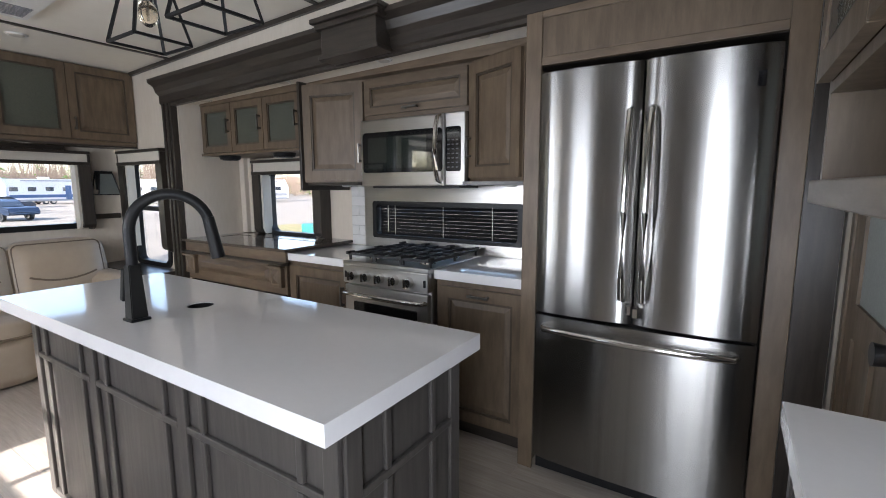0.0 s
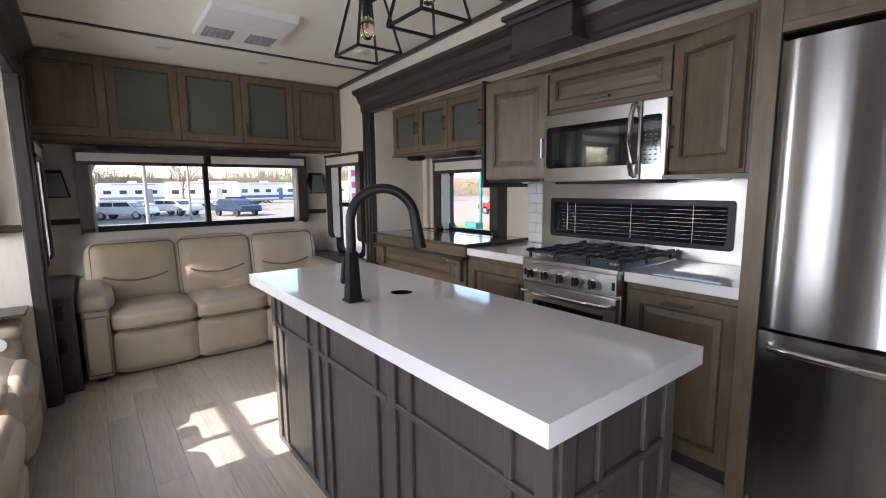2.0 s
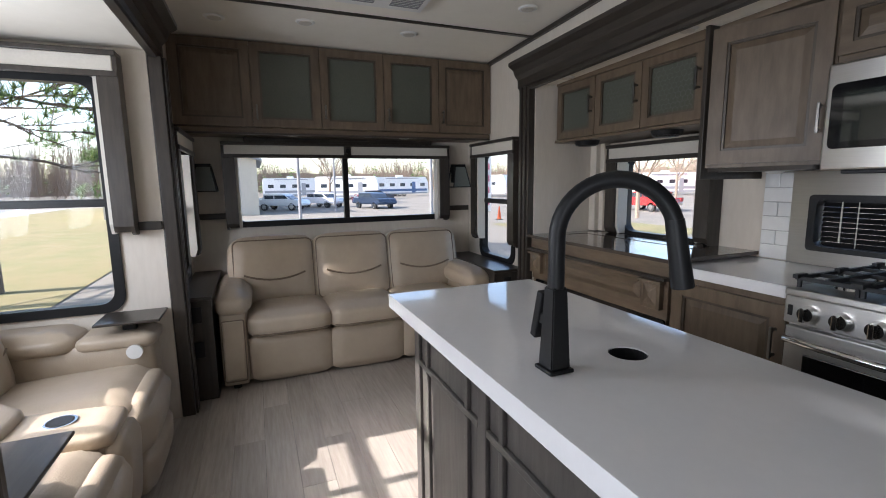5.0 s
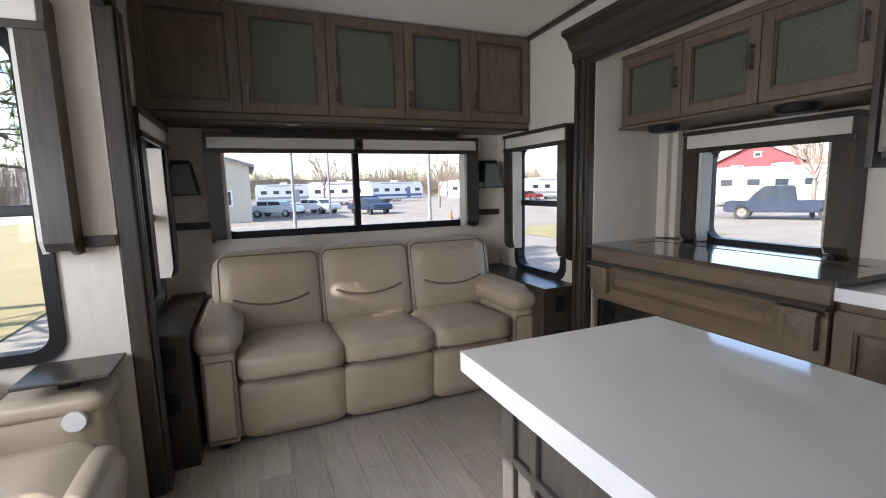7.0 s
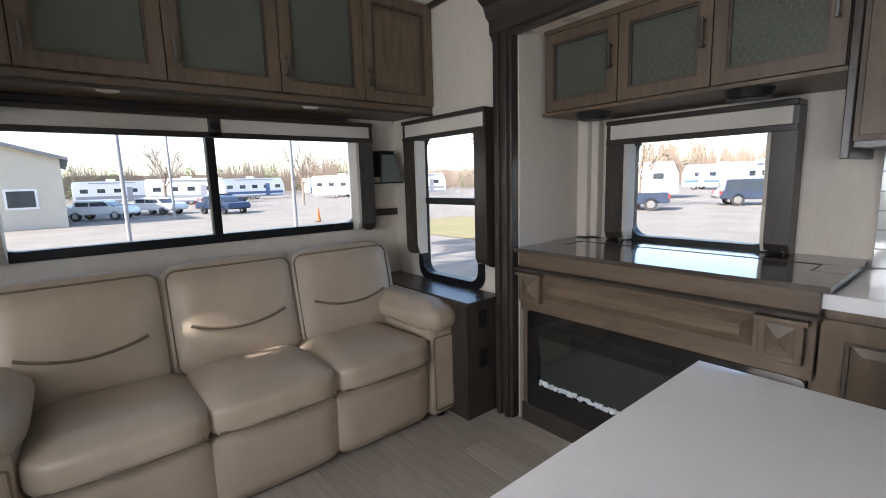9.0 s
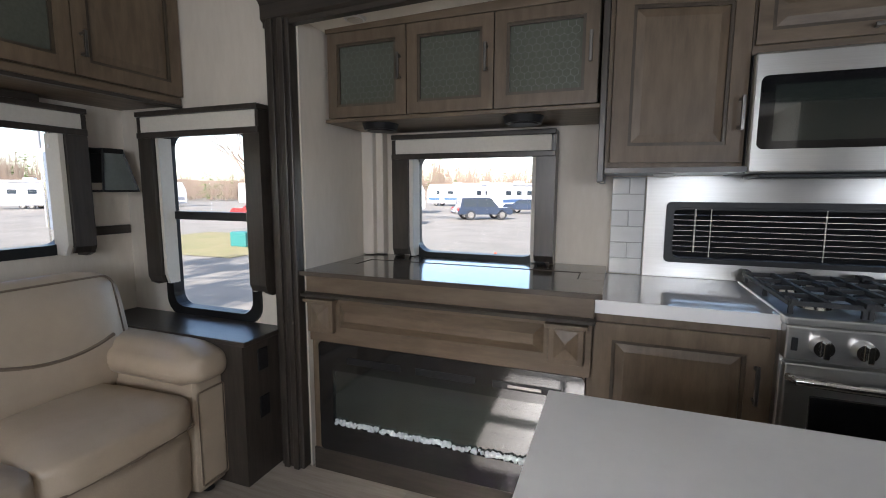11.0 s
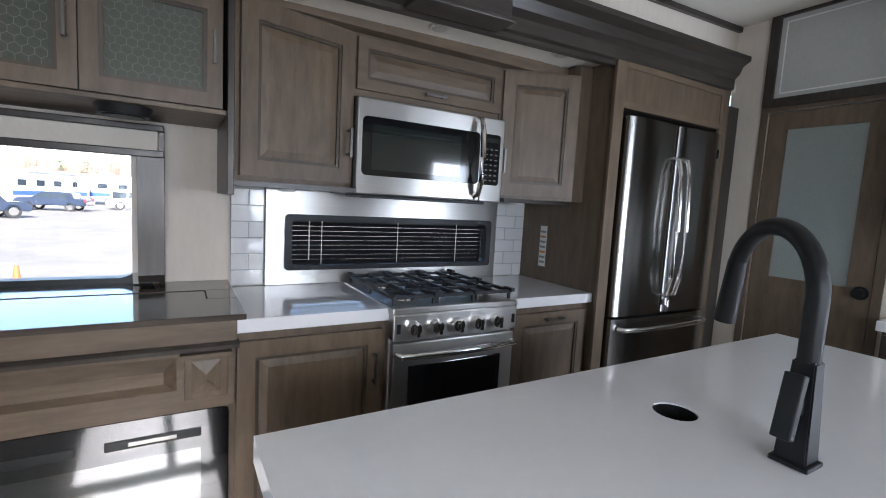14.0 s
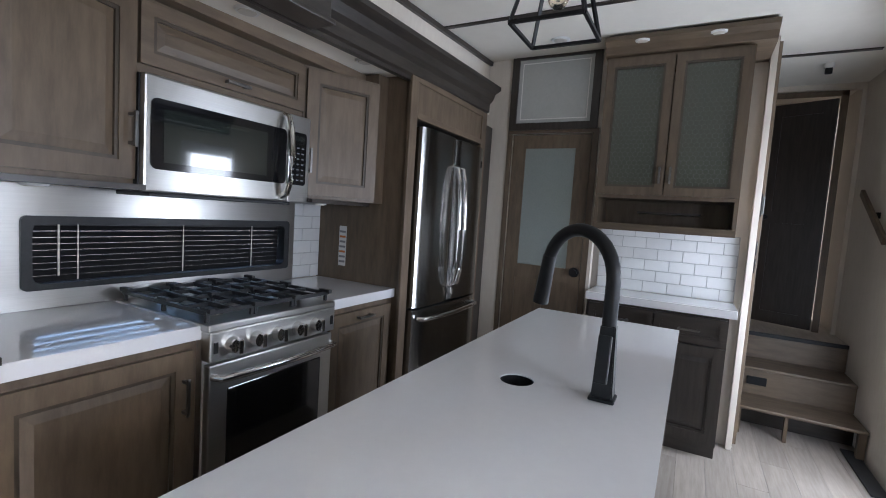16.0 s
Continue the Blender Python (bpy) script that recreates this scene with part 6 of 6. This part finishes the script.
for x, y, a, L in ((-68, 13, 70, 9), (-78, 24, 95, 10), (-66, 34, 40, 9), (-82, 6, 90, 9), (-88, 42, 100, 10), (-60, 44, 75, 8.6), (-52, 58, 70, 9), (-74, 52, 30, 9)):
    trailer(x, y, a, L, 2.8, rv_white, rv_grey if L < 9.5 else rv_blue, "white travel trailer parked on the sales lot")
for x, y, a, p in ((-44, 2.5, 60, car_white), (-47, 6.5, 40, car_white), (-42, 10.5, 20, car_navy), (-50, -1, 90, car_white), (-56, 14, 90, car_navy), (-58, 38, 85, car_red), (-26, 27.5, 180, car_red)):
    car(x, y, a, p, "parked car on the lot behind the trailer")
for x, y, a, L in ((-30, -32, 5, 10), (-42, -30, 0, 9), (-18, -33, 0, 9), (-54, -28, 10, 10)):
    trailer(x, y, a, L, 2.8, rv_grey if x == -30 else rv_white, rv_white if x == -30 else rv_grey, "parked travel trailer beyond the grass")


def house(name, x, y, a, w, d, h, rh, wm, label, wins):
    m = pose(x, y, GZ, 0, 0, a)
    e = thing(name, (x, y, GZ), label, "building")
    bm = bmesh.new()
    prism(bm, [(-w / 2, 0), (w / 2, 0), (w / 2, h), (0, h + rh), (-w / 2, h)], -d / 2, d / 2, "y")
    part("wall", bm, wm, e, m=m)
    for s in (-1, 1):
        bm = bmesh.new()
        prism(bm, [(s * (w / 2 + 0.4), h - 0.15), (0, h + rh + 0.05), (0, h + rh + 0.25), (s * (w / 2 + 0.4), h + 0.05)], -d / 2 - 0.4, d / 2 + 0.4, "y")
        part("roof", bm, roof_m, e, m=m)
    for u, z, ww, hh in wins:
        wd = part("window", boxes([(u - ww / 2, -d / 2 - 0.06, z, u + ww / 2, -d / 2 + 0.02, z + hh)]), rv_white, e, m=m)
        part("pane", boxes([(u - ww / 2 + 0.12, -d / 2 - 0.075, z + 0.12, u + ww / 2 - 0.12, -d / 2 - 0.05, z + hh - 0.12)]), car_glass, wd, m=m)


house("barn", -40.5, 62.5, 31, 9.0, 9, 4.4, 2.4, barn_m, "red gabled barn with white windows", [(-2.1, 2.9, 1.3, 1.2), (2.1, 2.9, 1.3, 1.2), (0, 5.0, 0.8, 0.7)])
house("warehouse", -46, -4.5, 90, 10, 16, 4.2, 1.4, shed_m, "low tan metal warehouse beside the lot", [(-3, 1.2, 1.5, 1.2), (3, 1.2, 1.5, 1.2)])


def pole(x, y, h, name="light_pole", label="tall grey metal light pole", r=0.09, material=None):
    e = thing(name, (x, y, GZ), label, "pole", "lot poles")
    bm = bmesh.new()
    cyl(bm, (x, y, GZ), (x, y, GZ + h), r, r * 0.7, 12)
    part("shaft", bm, material or roof_m, e)
    part("arm", boxes([(x - 0.05, y - 0.9, GZ + h - 0.1, x + 0.05, y + 0.9, GZ + h)]), roof_m, e)
    part("lamp", boxes([(x - 0.15, y - 1.3, GZ + h - 0.16, x + 0.15, y - 0.8, GZ + h - 0.02)], 0.02), roof_m, e)


for x, y, h in ((-23, 9.0, 9), (-38, 6.3, 10), (-34, 18, 10), (-50, 30, 9), (-25, 2.4, 8)):
    pole(x, y, h)
e = thing("feather_flag", (-19.5, 10.2, GZ), "tall white feather flag with pink bars", "flag")
bm = bmesh.new()
cyl(bm, (-19.5, 10.2, GZ), (-19.5, 10.2, GZ + 3.6), 0.03, n=8)
part("pole", bm, chrome, e)
part("cloth", boxes([(-19.51, 10.22, GZ + 0.9, -19.49, 10.75, GZ + 3.5)]), rv_white, e)
for k in range(4):
    part("bar", boxes([(-19.515, 10.32, GZ + 1.2 + k * 0.55, -19.485, 10.65, GZ + 1.5 + k * 0.55)]), mat("flag_pink", (0.6, 0.12, 0.2), 0.7), e)
e = thing("utility_box", (-15.3, 14.2, GZ), "teal metal utility box on the lot", "utility box")
part("box", boxes([(-16.0, 14.5, GZ, -15.2, 15.0, GZ + 0.6)], 0.04), teal_m, e)
e = thing("sign_post", (-15.6, 15.2, GZ), "teal painted metal post", "post")
part("post", boxes([(-15.66, 15.14, GZ, -15.54, 15.26, GZ + 6.0)], 0.02), teal_m, e)
for x, y in ((-4.2, 11.0), (-27, 12.0), (-24.5, 14.0)):
    e = thing("traffic_cone", (x, y, GZ), "orange traffic marker on the gravel", "cone", "markers")
    bm = bmesh.new()
    cyl(bm, (x, y, GZ + 0.03), (x, y, GZ + 0.8), 0.13, 0.03, 12)
    part("cone", bm, orange_m, e)
    part("base", boxes([(x - 0.18, y - 0.18, GZ, x + 0.18, y + 0.18, GZ + 0.03)]), rubber, e)


def branchy(bm, p, d, length, r, depth, rng, tips):
    q = p + d * length
    tube(bm, [p, (p + q) / 2 + Vector((rng.uniform(-1, 1), rng.uniform(-1, 1), rng.uniform(-0.5, 0.5))) * length * 0.06, q], r, 5)
    if depth == 0:
        tips.append((q, d))
        return
    for k in range(3 if depth > 1 else 4):
        nd = (d + Vector((rng.uniform(-1, 1), rng.uniform(-1, 1), rng.uniform(-0.25, 0.7))) * 0.75).normalized()
        branchy(bm, p + d * length * rng.uniform(0.55, 1.0), nd, length * rng.uniform(0.55, 0.75), r * 0.55, depth - 1, rng, tips)


def pine(x, y, h, seed, spread=0.2, clumps=2, low=0.16):
    rng = random.Random(seed)
    e = thing("pine_tree", (x, y, GZ), "tall pine with green needle clusters and gaps", "tree", "pines")
    bm = bmesh.new()
    base = Vector((x, y, GZ))
    tube(bm, [base, base + Vector((0.1, 0.05, h * 0.5)), base + Vector((0.0, 0.1, h))], 0.16, 8)
    tips = []
    for k in range(30):
        z = h * (low + (0.98 - low) * k / 30)
        a = k * 2.4 + rng.uniform(-0.4, 0.4)
        d = Vector((math.cos(a), math.sin(a), rng.uniform(-0.15, 0.35))).normalized()
        branchy(bm, base + Vector((0, 0, z)), d, (1 - 0.75 * k / 30) * h * spread + 0.3, 0.035, 2, rng, tips)
    part("trunk", bm, bark_m, e)
    bm = bmesh.new()
    for q, d in tips:
        for c in range(clumps):
            o = q + Vector((rng.uniform(-0.35, 0.35), rng.uniform(-0.35, 0.35), rng.uniform(-0.15, 0.2)))
            for n in range(22):
                nd = (d * 0.5 + Vector((rng.uniform(-1, 1), rng.uniform(-1, 1), rng.uniform(-0.6, 1)))).normalized()
                s = nd.cross(Vector((0.3, 0.2, 1))).normalized() * 0.015
                l = rng.uniform(0.16, 0.30)
                bm.faces.new([bm.verts.new(o - s), bm.verts.new(o + s), bm.verts.new(o + nd * l)])
    part("crown", bm, needle_m, e, "green needle tufts", kind="stuff")


pine(-12.6, -5.1, 11.0, 3, 0.22, 8, 0.25)
# unseen pine added outside the left side window to shade the sofa
pine(-4.35, -3.6, 8.0, 7, 0.065, 12, 0.40)
pine(-11.2, -7.6, 10, 5)


def bare_tree(x, y, h, seed):
    rng = random.Random(seed)
    e = thing("bare_tree", (x, y, GZ), "leafless winter tree with fine grey-brown twigs", "tree", "bare trees")
    bm = bmesh.new()
    base = Vector((x, y, GZ))
    tips = []
    tube(bm, [base, base + Vector((0, 0, h * 0.35))], 0.13, 7)
    for k in range(7):
        a = k * 0.9
        branchy(bm, base + Vector((0, 0, h * (0.25 + 0.03 * k))), Vector((math.cos(a) * 0.6, math.sin(a) * 0.6, 0.9)).normalized(), h * 0.3, 0.05, 3, rng, tips)
    part("trunk", bm, twig_m, e)


for k, (x, y, h) in enumerate(((-21, 21.5, 6.5), (-48, 20, 7), (-52, 8, 7), (-16.5, 30, 6), (-36, 42, 8))):
    bare_tree(x, y, h, 20 + k)

# far woods: many thin bare crowns and some evergreens along the horizon
rng = random.Random(8)
bm = bmesh.new()
ever = bmesh.new()
for k in range(2600):
    a = rng.uniform(radians(25), radians(255))
    R = rng.uniform(105, 150)
    x, y = R * math.cos(a), R * math.sin(a)
    h = rng.uniform(6.0, 14.0) * (0.8 + 0.35 * math.sin(a * 7) * math.sin(a * 3 + 1))
    green = rng.random() < 0.12
    tgt = ever if green else bm
    w = rng.uniform(1.6, 3.2)
    if not green:
        for t in range(26):
            b = Vector((x + rng.uniform(-w, w) * 0.25, y + rng.uniform(-w, w) * 0.25, GZ + rng.uniform(0, h * 0.5)))
            d = Vector((rng.uniform(-1, 1) * w * 0.5, rng.uniform(-1, 1) * w * 0.5, rng.uniform(0.35, 0.62) * h))
            s = Vector((-math.sin(a), math.cos(a), 0)) * rng.uniform(0.02, 0.07)
            tgt.faces.new([tgt.verts.new(b - s), tgt.verts.new(b + s), tgt.verts.new(b + d)])
    else:
        for t in range(40):
            z = rng.uniform(0.15, 1.0)
            b = Vector((x, y, GZ + h * z))
            ang = rng.uniform(0, 6.28)
            d = Vector((math.cos(ang), math.sin(ang), -0.25)) * (1.15 - z) * w
            s = Vector((-d.y, d.x, 0)).normalized() * 0.3
            tgt.faces.new([tgt.verts.new(b), tgt.verts.new(b + d + s), tgt.verts.new(b + d - s)])
tagged(part("far_woods", bm, twig_m), "hazy brown leafless woods along the horizon", "woods", kind="stuff")
tagged(part("far_evergreens", ever, needle_m), "scattered dark evergreens in the far woods", "woods", kind="stuff")
bm = bmesh.new()
n = 120
R0 = 160
lo = [bm.verts.new((R0 * math.cos(radians(20) + radians(245) * k / n), R0 * math.sin(radians(20) + radians(245) * k / n), GZ - 0.2)) for k in range(n + 1)]
hi = [bm.verts.new((v.co.x, v.co.y, GZ + 5.5 + 3.0 * noise.noise(Vector((v.co.x * 0.05, v.co.y * 0.05, 0))) + rng.uniform(-0.4, 0.4))) for v in lo]
for k in range(n):
    bm.faces.new((lo[k], lo[k + 1], hi[k + 1], hi[k]))
tagged(part("backdrop", bm, twig_m), "distant wooded ridge", "backdrop", kind="structure")

# ---- floor planks ----
fl = bpy.data.objects["floor"]
PW, PL = 0.148, 1.22
shared = {}
row = 0
y = -1.26
while y < 2.74:
    x = -3.98 - (row * 0.37) % PL
    while x < 2.2:
        mid = y + PW / 2
        lo_x, hi_x = (-2.87, LS_X1) if mid < -0.33 else (-2.86, 1.1) if mid > 2.16 else (-3.98, 2.2)
        a, b = max(x, lo_x), min(x + PL, hi_x)
        if b - a > 0.05:
            key = round(b - a, 3)
            if key not in shared:
                ob = part("plank", boxes([(0, 0, 0, b - a - 0.0015, PW - 0.0015, 0.0115)]), plank_m, fl)
                shared[key] = ob.data
            else:
                ob = new("plank", shared[key])
                ob.parent = fl
            ob.matrix_basis = Matrix.Translation((a, y, -0.0118 + random.uniform(0, 0.0003)))
        x += PL
    y += PW
    row += 1
